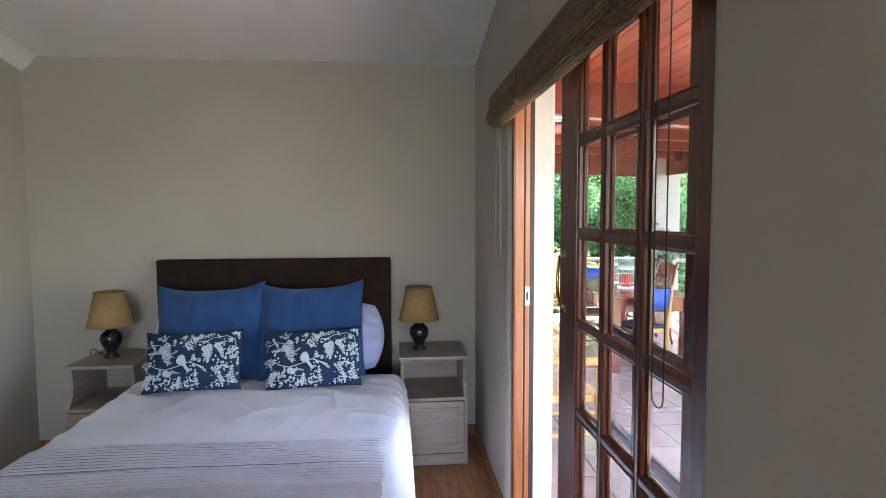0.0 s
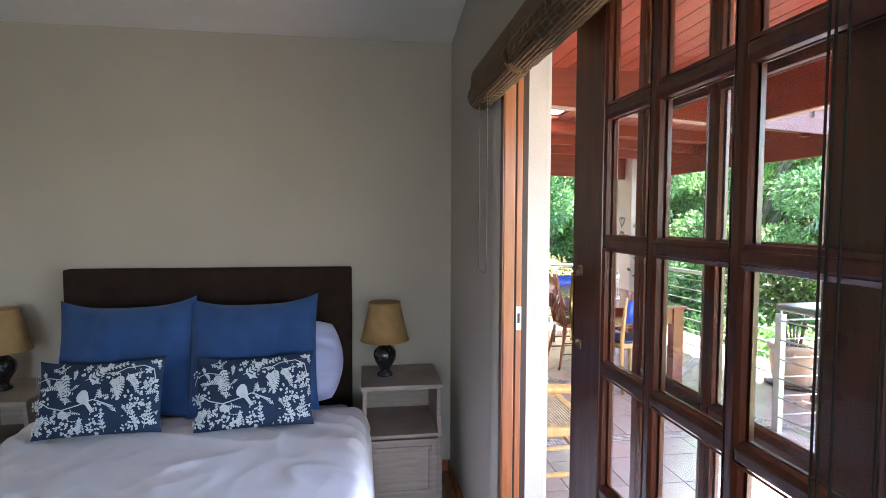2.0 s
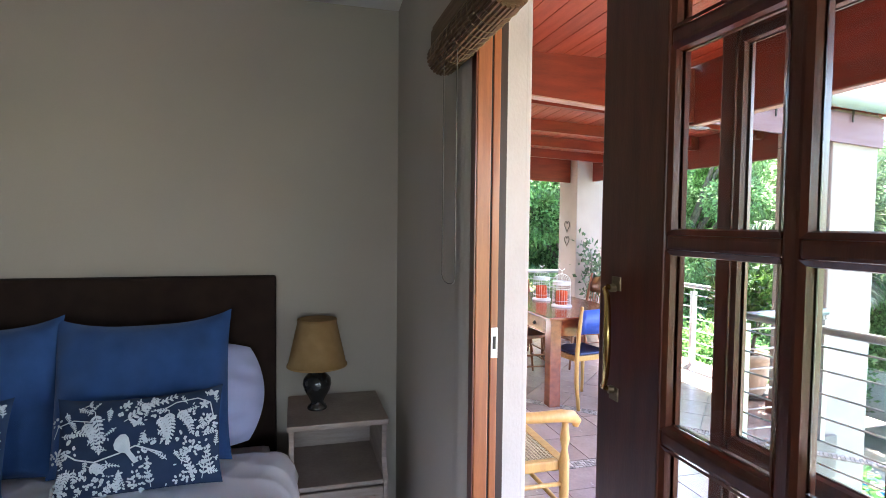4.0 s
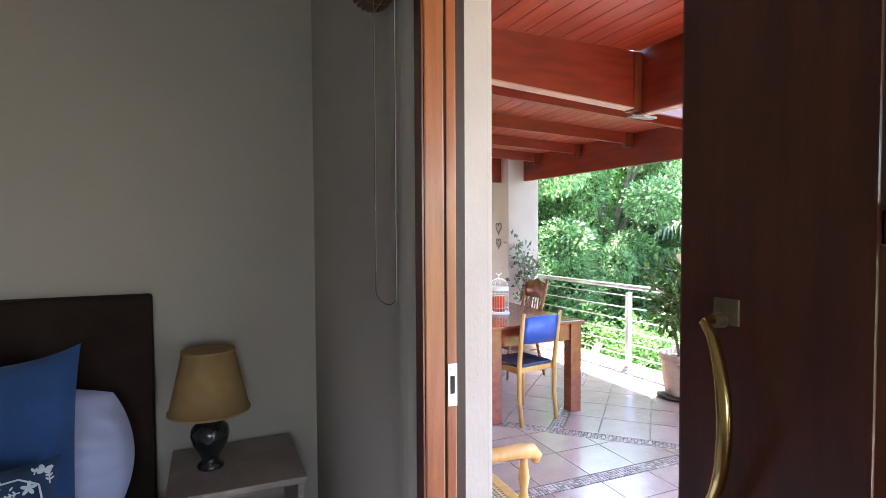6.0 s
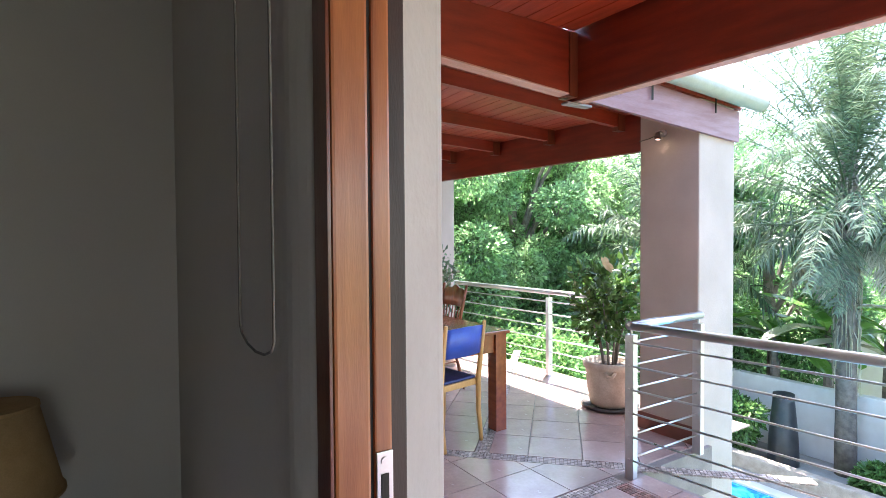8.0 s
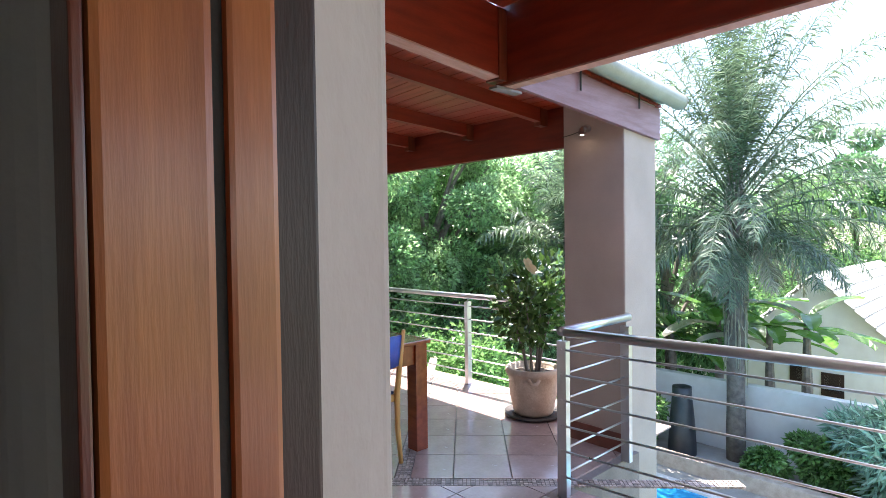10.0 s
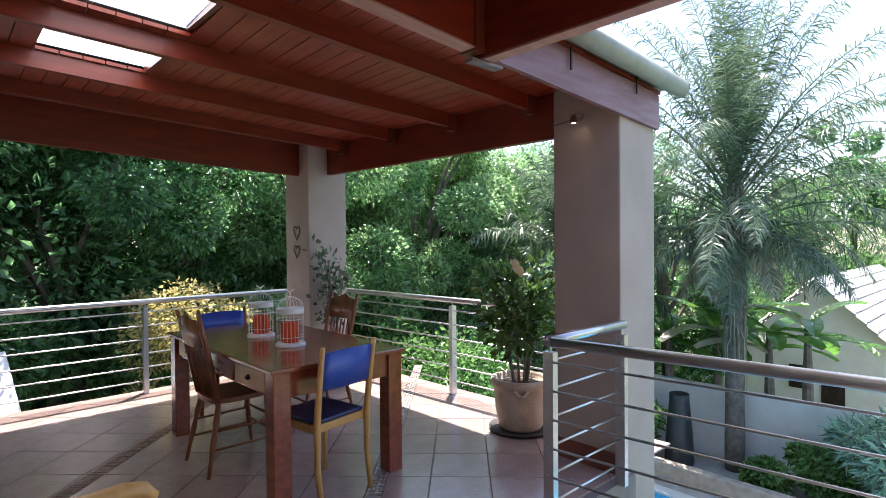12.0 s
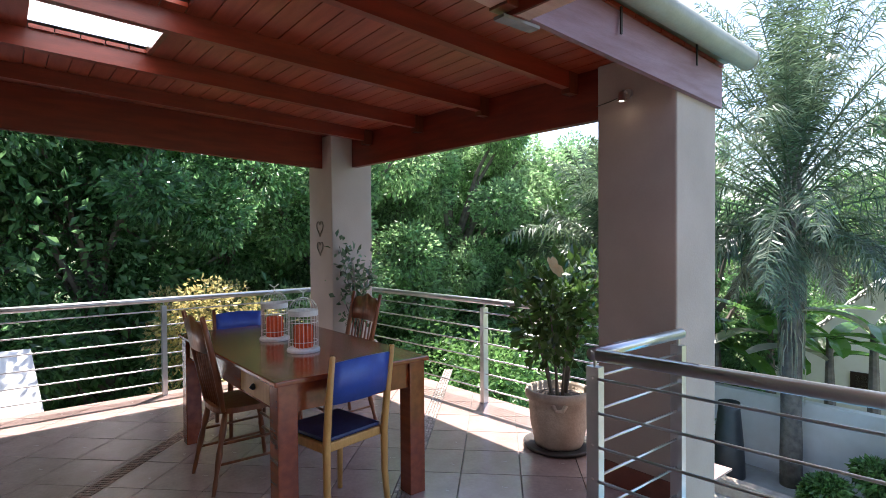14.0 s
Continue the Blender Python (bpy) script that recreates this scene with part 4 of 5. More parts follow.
# ---- terrace furniture ----
def dining_table():
    t = thing("dining_table", "polished red-brown wooden dining table with a drawer", "table", pose(0, 0, TZ + 0.012))
    x0, x1, y0, y1 = 2.425, 3.318, 5.66, 7.40
    part("tabletop", Build().box(x0, x1, y0, y1, 0.74, 0.765, 0.006), TABLEWOOD, t)
    for x in (x0 + 0.02, x1 - 0.12):
        for y in (y0 + 0.02, y1 - 0.12):
            part("leg", Build().box(x, x + 0.1, y, y + 0.1, 0.0, 0.74, 0.005), TABLEWOOD, t)
    for xa, xb, ya, yb in ((x0 + 0.12, x1 - 0.12, y0 + 0.04, y0 + 0.06), (x0 + 0.12, x1 - 0.12, y1 - 0.06, y1 - 0.04), (x0 + 0.045, x0 + 0.065, y0 + 0.12, y1 - 0.12), (x1 - 0.065, x1 - 0.045, y0 + 0.12, y1 - 0.12)):
        part("apron", Build().box(xa, xb, ya, yb, 0.60, 0.74), TABLEWOOD, t)
    for yc in (6.02, 7.04):
        d = part("drawer_front", Build().box(x0 + 0.036, x0 + 0.044, yc - 0.2, yc + 0.2, 0.615, 0.73, 0.002), PALEWOOD, t, "paler worn drawer front")
        part("handle", Build().lathe([(0.006, -0.012), (0.02, 0), (0.012, 0.012), (0.004, 0.02)], 10, (x0 + 0.03, yc, 0.665)), DARKGAP, d, "dark drop handle")
    return t


dining_table()


def seat_chair(m, wood, label, blue):
    """Plain chair with a padded back and seat; it faces +y."""
    t = thing("dining_chair", label, "chair", m, group="chairs round the table")
    w, d = 0.19, 0.19
    for s in (-1, 1):
        b = Build().tube([(s * (w - 0.008), -d - 0.03, 0.0), (s * (w - 0.005), -d, 0.22), (s * (w - 0.005), -d, 0.45), (s * (w - 0.002), -d - 0.025, 0.66), (s * w, -d - 0.06, 0.875)], [0.015, 0.018, 0.02, 0.018, 0.013], 8)
        part("back_post", b, wood, t, smooth=True)
        part("leg", Build().tube([(s * (w + 0.005), d + 0.005, 0), (s * w, d - 0.01, 0.44)], [0.014, 0.02], 8), wood, t, smooth=True)
    part("seat_frame", Build().box(-w, w, -d + 0.012, d, 0.40, 0.445, 0.008), wood, t)
    part("seat", Build().box(-w + 0.015, w - 0.015, -d + 0.02, d - 0.012, 0.446, 0.468, 0.01), NAVYSEAT, t, "worn navy vinyl seat pad")
    b = Build()
    n = 8
    for i in range(n + 1):
        u = 2 * i / n - 1
        for z, yy in ((0.64, -0.02), (0.84, -0.047)):
            yc = -d + yy - 0.025 * (1 - u * u)
            b.v += [(u * (w - 0.012), yc - 0.008, z + (0.01 * (1 - u * u) if z > 0.7 else 0)), (u * (w - 0.012), yc + 0.008, z + (0.01 * (1 - u * u) if z > 0.7 else 0))]
    for i in range(n):
        q = 4 * i
        b.f += [(q, q + 4, q + 6, q + 2), (q + 1, q + 3, q + 7, q + 5), (q + 2, q + 6, q + 7, q + 3), (q, q + 1, q + 5, q + 4)]
    b.f += [(0, 2, 3, 1), (4 * n, 4 * n + 1, 4 * n + 3, 4 * n + 2)]
    part("backrest", b, blue, t, "blue vinyl backrest", True)
    return t


seat_chair(pose(2.79, 5.80, TZ + 0.012, 0, 0, 10), PALEWOOD, "pale yellow wooden chair with blue vinyl seat and back", BLUEPAINT)
seat_chair(pose(2.93, 7.42, TZ + 0.012, 0, 0, 178), CHAIRWOOD, "brown wooden chair with blue vinyl back, pushed to the table", BLUEPAINT)


def spindle_chair(m, label):
    """Turned country chair with a pressed crest rail and spindles; it faces +y."""
    t = thing("dining_chair", label, "chair", m, group="chairs round the table")
    leg = lambda p, q: Build().tube([Vector(p).lerp(Vector(q), k / 8) for k in range(9)], [0.011, 0.014, 0.012, 0.017, 0.019, 0.014, 0.02, 0.018, 0.014], 10)
    for s in (-1, 1):
        part("leg", leg((s * 0.215, 0.215, 0), (s * 0.16, 0.15, 0.44)), CHAIRWOOD, t, smooth=True)
        part("leg", leg((s * 0.2, -0.235, 0), (s * 0.15, -0.15, 0.44)), CHAIRWOOD, t, smooth=True)
        part("back_post", Build().tube([(s * 0.165, -0.165, 0.45), (s * 0.18, -0.2, 0.65), (s * 0.19, -0.245, 0.85), (s * 0.195, -0.28, 1.0)], [0.016, 0.019, 0.016, 0.013], 10), CHAIRWOOD, t, smooth=True)
        for z in (0.16, 0.27):
            k = z / 0.44
            part("stretcher", Build().tube([(s * (0.2 - 0.05 * k), -0.235 + 0.085 * k, z), (s * (0.215 - 0.055 * k), 0.215 - 0.065 * k, z)], 0.008, 8), CHAIRWOOD, t, smooth=True)
    for z in (0.2, 0.3):
        k = z / 0.44
        part("stretcher", Build().tube([(-(0.215 - 0.055 * k), 0.215 - 0.065 * k, z), (0.215 - 0.055 * k, 0.215 - 0.065 * k, z)], 0.009, 8), CHAIRWOOD, t, smooth=True)
    ol = [(0.19 * math.copysign(abs(math.cos(a)) ** 0.6, math.cos(a)), 0.2 * math.copysign(abs(math.sin(a)) ** 0.6, math.sin(a))) for a in (2 * math.pi * k / 28 for k in range(28))]
    part("seat", Build().slab(ol, 0.435, 0.465), CHAIRWOOD, t)
    for k in range(6):
        x = -0.12 + 0.048 * k
        part("spindle", Build().tube([(x * 0.95, -0.17, 0.465), (x, -0.2, 0.62), (x * 1.02, -0.232, 0.79)], [0.006, 0.009, 0.006], 8), CHAIRWOOD, t, smooth=True)
    b = Build()
    n = 12
    for i in range(n + 1):
        u = 2 * i / n - 1
        yc = -0.02 * (1 - u * u)
        top = 0.965 + 0.02 * math.cos(u * 3) + 0.01 * math.cos(u * 9)
        for y, z in ((-0.24, 0.79), (-0.27, top)):
            b.v += [(u * 0.185, y + yc - 0.009, z), (u * 0.185, y + yc + 0.009, z)]
    for i in range(n):
        q = 4 * i
        b.f += [(q, q + 4, q + 6, q + 2), (q + 1, q + 3, q + 7, q + 5), (q + 2, q + 6, q + 7, q + 3), (q, q + 1, q + 5, q + 4)]
    b.f += [(0, 2, 3, 1), (4 * n, 4 * n + 1, 4 * n + 3, 4 * n + 2)]
    part("crest_rail", b, CHAIRWOOD, t, "carved crest rail", True)
    return t


spindle_chair(pose(2.59, 6.575, TZ + 0.012, 0, 0, -90), "turned brown wooden chair with spindle back and carved crest")
spindle_chair(pose(3.42, 6.95, TZ + 0.012, 0, 0, 90), "turned brown wooden chair with carved crest, pushed to the table")


def cane_bench():
    """Pale wooden two-seat bench with arms and a woven cane seat; it faces +y in its own frame."""
    H = 0.54
    t = thing("cane_bench", "pale yellow wooden bench with arms and woven cane seat", "bench", pose(1.395, 4.42, TZ + 0.012, 0, 0, -90))
    for q in ((-H, H, 0.2, 0.25), (-H, H, -0.25, -0.2), (-H, -H + 0.04, -0.2, 0.2), (H - 0.04, H, -0.2, 0.2), (-0.02, 0.02, -0.2, 0.2)):
        part("seat_rail", Build().box(*q, 0.36, 0.41, 0.008), PALEWOOD, t)
    c = Build()
    for k in range(56):
        p = -H + 0.04 + 0.018 * k
        c.box(p, p + 0.007, -0.2, 0.2, 0.404, 0.407)
    for k in range(22):
        p = -0.2 + 0.018 * k
        c.box(-H + 0.04, H - 0.04, p, p + 0.007, 0.4075, 0.4105)
    tagged(part("seat", c, material("cane", (0.6, 0.48, 0.3), (0.45, 0.34, 0.2), 30, 0.6), t, "open woven cane"), kind="stuff")
    for s in (-1, 1):
        e = s * (H + 0.01)
        arm = Build().tube([(e, -0.30, 0.655), (e, -0.1, 0.64), (e * 1.01, 0.08, 0.635), (e * 1.02, 0.2, 0.636), (e * 1.01, 0.26, 0.625), (e, 0.285, 0.60), (e, 0.28, 0.575)], [0.02, 0.024, 0.027, 0.03, 0.03, 0.024, 0.014], 14)
        part("armrest", arm, PALEWOOD, t, smooth=True)
        part("arm_post", Build().tube([(e, 0.225, z) for z in (0.0, 0.06, 0.12, 0.2, 0.3, 0.42, 0.47, 0.52, 0.56, 0.62)], [0.012, 0.018, 0.014, 0.022, 0.024, 0.024, 0.014, 0.024, 0.018, 0.014], 12), PALEWOOD, t, smooth=True)
        part("back_post", Build().tube([(e * 0.97, -0.27, 0.0), (e * 0.98, -0.23, 0.4), (e * 0.99, -0.28, 0.75), (e, -0.33, 0.95)], [0.018, 0.022, 0.02, 0.016], 12), PALEWOOD, t, smooth=True)
        part("stretcher", Build().tube([(e, 0.225 - 0.048 * k, 0.15) for k in range(11)], [0.009, 0.011, 0.012, 0.012, 0.017, 0.012, 0.017, 0.012, 0.012, 0.011, 0.009], 10), PALEWOOD, t, smooth=True)
        part("side_rail", Build().tube([(e, 0.225, 0.30), (e, -0.24, 0.30)], 0.011, 8), PALEWOOD, t, smooth=True)
    part("stretcher", Build().tube([(-H, 0.225, 0.18), (H, 0.225, 0.18)], 0.012, 10), PALEWOOD, t, smooth=True)
    part("back_slat", Build().box(-H, H, -0.335, -0.31, 0.84, 0.95, 0.008), PALEWOOD, t)
    for k in range(11):
        x = -0.45 + 0.09 * k
        part("spindle", Build().tube([(x, -0.225, 0.41), (x, -0.27, 0.65), (x, -0.318, 0.85)], 0.008, 8), PALEWOOD, t, smooth=True)
    return t


cane_bench()


def bird_cage(x, y, s, label):
    t = thing("wire_birdcage", label, "birdcage", pose(x, y, 0.7475), group="birdcages on the table")
    r, h = 0.085 * s, 0.24 * s
    part("base", Build().lathe([(r * 1.12, 0), (r * 1.14, 0.008), (r * 1.1, 0.018), (r, 0.022)], 28), WIRE, t)
    w = Build()
    n = 22
    for k in range(n):
        a = 2 * math.pi * k / n
        c, q = math.cos(a), math.sin(a)
        w.tube([(r * c, r * q, 0.02), (r * c, r * q, h)] + [(r * math.cos(b) * c, r * math.cos(b) * q, h + r * 0.9 * math.sin(b)) for b in (0.4, 0.8, 1.2, 1.5)], 0.0012, 4)
    for z in (0.06, h * 0.72, h):
        w.tube([(r * math.cos(2 * math.pi * k / 24), r * math.sin(2 * math.pi * k / 24), z) for k in range(25)], 0.002, 4)
    tagged(part("wire_mesh", w, WIRE, t), kind="stuff")
    part("band", Build().lathe([(r * 1.015, h - 0.03), (r * 1.015, h)], 28), WIRE, t)
    f = Build().tube([(0, 0, h + r * 0.88), (0, 0, h + r * 1.3)], 0.004, 6).tube([(-0.03, 0, h + r * 1.45), (0, 0, h + r * 1.2), (0.03, 0, h + r * 1.45)], 0.004, 6)
    part("finial", f, WIRE, t)
    cb = Build()
    n = 96
    for rr, z in ((1.0, 0.0), (1.0, 0.12), (0.94, 0.128), (0.55, 0.118), (0.0, 0.112)):
        cb.v += [(s * rr * (0.05 + 0.006 * math.cos(12 * a)) * math.cos(a), s * rr * (0.05 + 0.006 * math.cos(12 * a)) * math.sin(a), s * z) for a in (2 * math.pi * k / n for k in range(n))]
    for q in range(4):
        cb.f += [(q * n + k, q * n + (k + 1) % n, q * n + n + (k + 1) % n, q * n + n + k) for k in range(n)]
    cb.f.append(tuple(reversed(range(n))))
    solid("pillar_candle", cb, CANDLE, "thick ribbed orange candle inside the birdcage", "candle", m=pose(x, y, 0.7705))
    return t


bird_cage(2.853, 6.718, 1.0, "white wire birdcage with a bird finial")
bird_cage(2.84, 6.252, 1.0, "white wire birdcage with a domed top")


# ---- planters ----
def leaf_cloud(b, center, radius, n, size, rnd, flat=1.0, droop=0.0, aspect=2.2, shell=0.35):
    """n bent leaves scattered in an ellipsoid."""
    for _ in range(n):
        while True:
            p = Vector((rnd.uniform(-1, 1), rnd.uniform(-1, 1), rnd.uniform(-1, 1)))
            if shell < p.length < 1:
                break
        c = Vector((center[0] + p.x * radius[0], center[1] + p.y * radius[1], center[2] + p.z * radius[2]))
        leaf_one(b, c, (p + Vector((rnd.uniform(-0.6, 0.6), rnd.uniform(-0.6, 0.6), rnd.uniform(-0.5, 0.7) - droop))).normalized(), size * rnd.uniform(0.6, 1.3), aspect, rnd)


def leaf_one(b, c, d, ln, aspect, rnd):
    s = d.cross(Vector((rnd.uniform(-1, 1), rnd.uniform(-1, 1), rnd.uniform(-1, 1))))
    if s.length < 1e-3:
        s = Vector((1, 0, 0))
    s.normalize()
    u = s.cross(d) * (ln * 0.12)
    w = s * (ln / aspect * 0.5)
    o = len(b.v)
    b.v += [tuple(c), tuple(c + d * ln * 0.5 + w + u), tuple(c + d * ln), tuple(c + d * ln * 0.5 - w + u)]
    b.f += [(o, o + 1, o + 2), (o, o + 2, o + 3)]


def hibiscus():
    x, y = 4.40, 5.62
    pot = thing("plant_pot", "round weathered clay pot with rolled rim", "pot", pose(x, y, TZ + 0.032))
    part("body", Build().lathe([(0.155, 0.0), (0.165, 0.02), (0.19, 0.14), (0.20, 0.26), (0.2, 0.31), (0.222, 0.325), (0.228, 0.35), (0.222, 0.375), (0.2, 0.38), (0.19, 0.36), (0.185, 0.33)], 36), TERRACOTTA, pot, smooth=True)
    part("soil", Build().lathe([(0.187, 0.325), (0.1, 0.34), (0.0, 0.345)], 24), SOIL, pot)
    for k in range(3):
        a = math.radians(100 + 120 * k)
        part("handle", Build().tube([(0.215 * math.cos(a + d), 0.215 * math.sin(a + d), 0.3 + dz) for d, dz in ((-0.2, 0.02), (-0.1, -0.02), (0.1, -0.02), (0.2, 0.02))], 0.015, 8), TERRACOTTA, pot, smooth=True)
    solid("saucer", Build().lathe([(0.2, 0), (0.235, 0.008), (0.24, 0.028), (0.225, 0.028), (0.215, 0.014), (0.0, 0.012)], 32), material("dark_saucer", (0.06, 0.05, 0.045), (0.04, 0.034, 0.03), 10, 0.6), "shallow dark brown saucer under the pot", "saucer", smooth=True, m=pose(x, y, TZ + 0.012))
    pl = thing("hibiscus", "leafy green potted hibiscus with one pale orange flower", "potted plant", pose(x, y, 0.33))
    rnd = random.Random(21)
    ends = []
    for k in range(7):
        a = 2 * math.pi * k / 7 + rnd.uniform(-0.3, 0.3)
        h = rnd.uniform(0.55, 0.95)
        sp = rnd.uniform(0.05, 0.2)
        pts = [(0.05 * math.cos(a) * (1 + j * 0.2) + sp * (j / 5) ** 1.5 * math.cos(a), 0.05 * math.sin(a) * (1 + j * 0.2) + sp * (j / 5) ** 1.5 * math.sin(a), h * j / 5) for j in range(6)]
        part("stem", Build().tube(pts, [0.012, 0.01, 0.009, 0.008, 0.006, 0.004], 6), BARK, pl)
        ends += pts[3:]
    lv = Build()
    for p in ends:
        leaf_cloud(lv, p, (0.14, 0.14, 0.13), 34, 0.085, rnd, aspect=1.7, shell=0.1)
    leaf_cloud(lv, (0, 0, 0.68), (0.19, 0.19, 0.27), 240, 0.08, rnd, aspect=1.7)
    part("leaves", lv, LEAF_POT, pl)
    fl = Build()
    for k in range(5):
        a = 2 * math.pi * k / 5
        o = len(fl.v)
        c, s = math.cos(a), math.sin(a)
        fl.v += [(0, 0, 0)] + [(c * 0.075 * u - s * 0.04 * v, s * 0.075 * u + c * 0.04 * v, 0.015 * u) for u, v in ((0.5, -1), (1, -0.6), (1.05, 0), (1, 0.6), (0.5, 1))]
        fl.f.append(tuple(range(o, o + 6)))
    part("flower", fl, material("apricot_petal", (0.85, 0.62, 0.35), (0.8, 0.66, 0.42), 40, 0.6, trans=0.3), pl, "pale apricot flower", m=pose(-0.17, -0.1, 0.88, 60, 20, 60))


hibiscus()


def pillar_plant():
    x, y = 4.07, 7.70
    pot = solid("plant_pot", Build().lathe([(0.12, 0.0), (0.15, 0.25), (0.16, 0.42), (0.175, 0.44), (0.165, 0.46), (0.145, 0.46), (0.14, 0.42), (0.0, 0.42)], 28), TERRACOTTA, "tall clay pot beside the pillar", "pot", smooth=True, m=pose(x, y, TZ + 0.012))
    pl = thing("potted_shrub", "sparse grey-green potted shrub with thin stems", "potted plant", pose(x, y, 0.40))
    rnd = random.Random(5)
    lv = Build()
    for k in range(9):
        a = rnd.uniform(0, 6.28)
        h, sp = rnd.uniform(0.5, 0.95), rnd.uniform(0.05, 0.3)
        pts = [(sp * (j / 5) ** 1.3 * math.cos(a), sp * (j / 5) ** 1.3 * math.sin(a), h * j / 5) for j in range(6)]
        part("stem", Build().tube(pts, [0.008, 0.007, 0.006, 0.005, 0.004, 0.003], 5), BARK, pl)
        for p in pts[2:]:
            leaf_cloud(lv, p, (0.08, 0.08, 0.09), 9, 0.075, rnd, aspect=1.8, shell=0.1)
    part("leaves", lv, LEAF_GREY, pl)


pillar_plant()


def heart(z, s):
    t = solid("heart_ornament", Build().tube([(3.898, 8.15 + s * 0.0625 * math.sin(a) ** 3 * 1.1, z + s * 0.005 * (13 * math.cos(a) - 5 * math.cos(2 * a) - 2 * math.cos(3 * a) - math.cos(4 * a))) for a in (2 * math.pi * k / 24 for k in range(25))], 0.006, 6), BARK, "dark twig heart hanging on the pillar", "ornament", smooth=True)
    return t


heart(1.52, 1.0)
heart(1.325, 0.9)


def spotlight(x, y, z):
    t = thing("spotlight", "small brass-steel wall spotlight on the pillar", "spotlight", pose(x, y, z))
    part("mount", Build().tube([(0.0, 0, 0.02), (-0.02, 0, 0.02)], 0.025, 14), STEEL, t)
    part("arm", Build().tube([(-0.02, 0, 0.02), (-0.05, 0, 0.03), (-0.07, 0.0, 0.01)], 0.006, 8), STEEL, t)
    part("head", Build().lathe([(0.012, 0.03), (0.016, 0.02), (0.024, -0.02), (0.026, -0.022)], 16, (-0.075, 0.0, -0.01)), STEEL, t, smooth=True)
    em = bpy.data.materials.get("lamp_glow")
    if em is None:
        em = bpy.data.materials.new("lamp_glow")
        em.use_nodes = True
        em.node_tree.nodes["Principled BSDF"].inputs["Emission Color"].default_value = (1, 0.85, 0.6, 1)
        em.node_tree.nodes["Principled BSDF"].inputs["Emission Strength"].default_value = 8
    part("bulb", Build().lathe([(0.019, -0.0315), (0.0, -0.033)], 14, (-0.075, 0, 0.0)), em, t, "lit halogen bulb")
    part("cable", Build().tube([(-0.002, 0.02, 0.02), (-0.004, 0.12, 0.0), (-0.004, 0.21, -0.01)], 0.003, 6), CORDPALE, t)


spotlight(4.181, 4.945, 2.178)
spotlight(3.907, 8.15, 2.15)
# ---- garden ----
GZ = -3.05
solid("ground", Build().add([(-150, -150, GZ), (150, -150, GZ), (150, 150, GZ), (-150, 150, GZ)], [(0, 1, 2, 3)]), LAWN, "shaded green garden ground", "ground", S)
solid("garden_wall", Build().box(12.68, 12.88, -4.0, 11.2, GZ, GZ + 1.45, 0.01), PLASTER, "low white plastered garden wall", "garden wall", S)


def leaves_np(name, centers, radii, count, size, mat, label, cat, seed, aspect=2.0, droop=0.3, kind="", shell=0.55, parent=None):
    """Many small bent leaves in clumps, as one mesh."""
    g = np.random.default_rng(seed)
    centers, radii = np.asarray(centers, float), np.asarray(radii, float)
    vol = radii.prod(1) ** (2 / 3)
    idx = g.choice(len(centers), count, p=vol / vol.sum())
    d = g.normal(size=(count, 3))
    d /= np.linalg.norm(d, axis=1)[:, None]
    r = shell + (1 - shell) * g.random(count) ** 0.6
    c = centers[idx] + d * r[:, None] * radii[idx]
    dirn = d + g.normal(size=(count, 3)) * 0.6
    dirn[:, 2] -= droop
    dirn /= np.linalg.norm(dirn, axis=1)[:, None]
    s = np.cross(dirn, g.normal(size=(count, 3)))
    s /= np.linalg.norm(s, axis=1)[:, None] + 1e-9
    u = np.cross(s, dirn)
    ln = (size * g.uniform(0.6, 1.4, count))[:, None]
    v = np.stack([c, c + dirn * ln * 0.5 + s * ln / aspect / 2 + u * ln * 0.1, c + dirn * ln, c + dirn * ln * 0.5 - s * ln / aspect / 2 + u * ln * 0.1], 1).reshape(-1, 3)
    i = np.arange(count)[:, None] * 4
    f = np.concatenate([i + [0, 1, 2], i + [0, 2, 3]])
    me = bpy.data.meshes.new(name)
    me.from_pydata(v.tolist(), [], f.tolist())
    me.materials.append(mat)
    ob = new(name, me)
    if parent:
        ob.parent = parent
        return ob
    return tagged(ob, label, cat, kind=kind)


def tree(x, y, h, r, mat, label, seed, n=16000, size=0.16, z0=GZ, clumps=26):
    t = thing("tree", label, "tree")
    g = random.Random(seed)
    tr = Build()
    tr.tube([(x, y, z0), (x + 0.1, y, z0 + h * 0.3), (x - 0.05, y + 0.1, z0 + h * 0.6), (x, y, z0 + h * 0.9)], [0.2, 0.15, 0.1, 0.04], 8)
    cs, rs = [], []
    for k in range(clumps):
        a, hh = g.uniform(0, 6.28), g.uniform(0.12, 1.0)
        rad = r * math.sqrt(g.random()) * (1.05 - 0.5 * abs(hh - 0.5))
        c = (x + rad * math.cos(a), y + rad * math.sin(a), z0 + h * hh)
        cs.append(c)
        q = g.uniform(0.28, 0.5) * r * 0.75
        rs.append((q, q, q * g.uniform(0.7, 1.1)))
        if k % 3 == 0:
            tr.tube([(x, y, z0 + h * hh * 0.6), ((x + c[0]) / 2, (y + c[1]) / 2, z0 + h * hh * 0.85), c], [0.07, 0.045, 0.02], 6)
    part("trunk", tr, BARK, t)
    leaves_np("crown", cs, rs, n, size, mat, "", "", seed, parent=t)
    return t


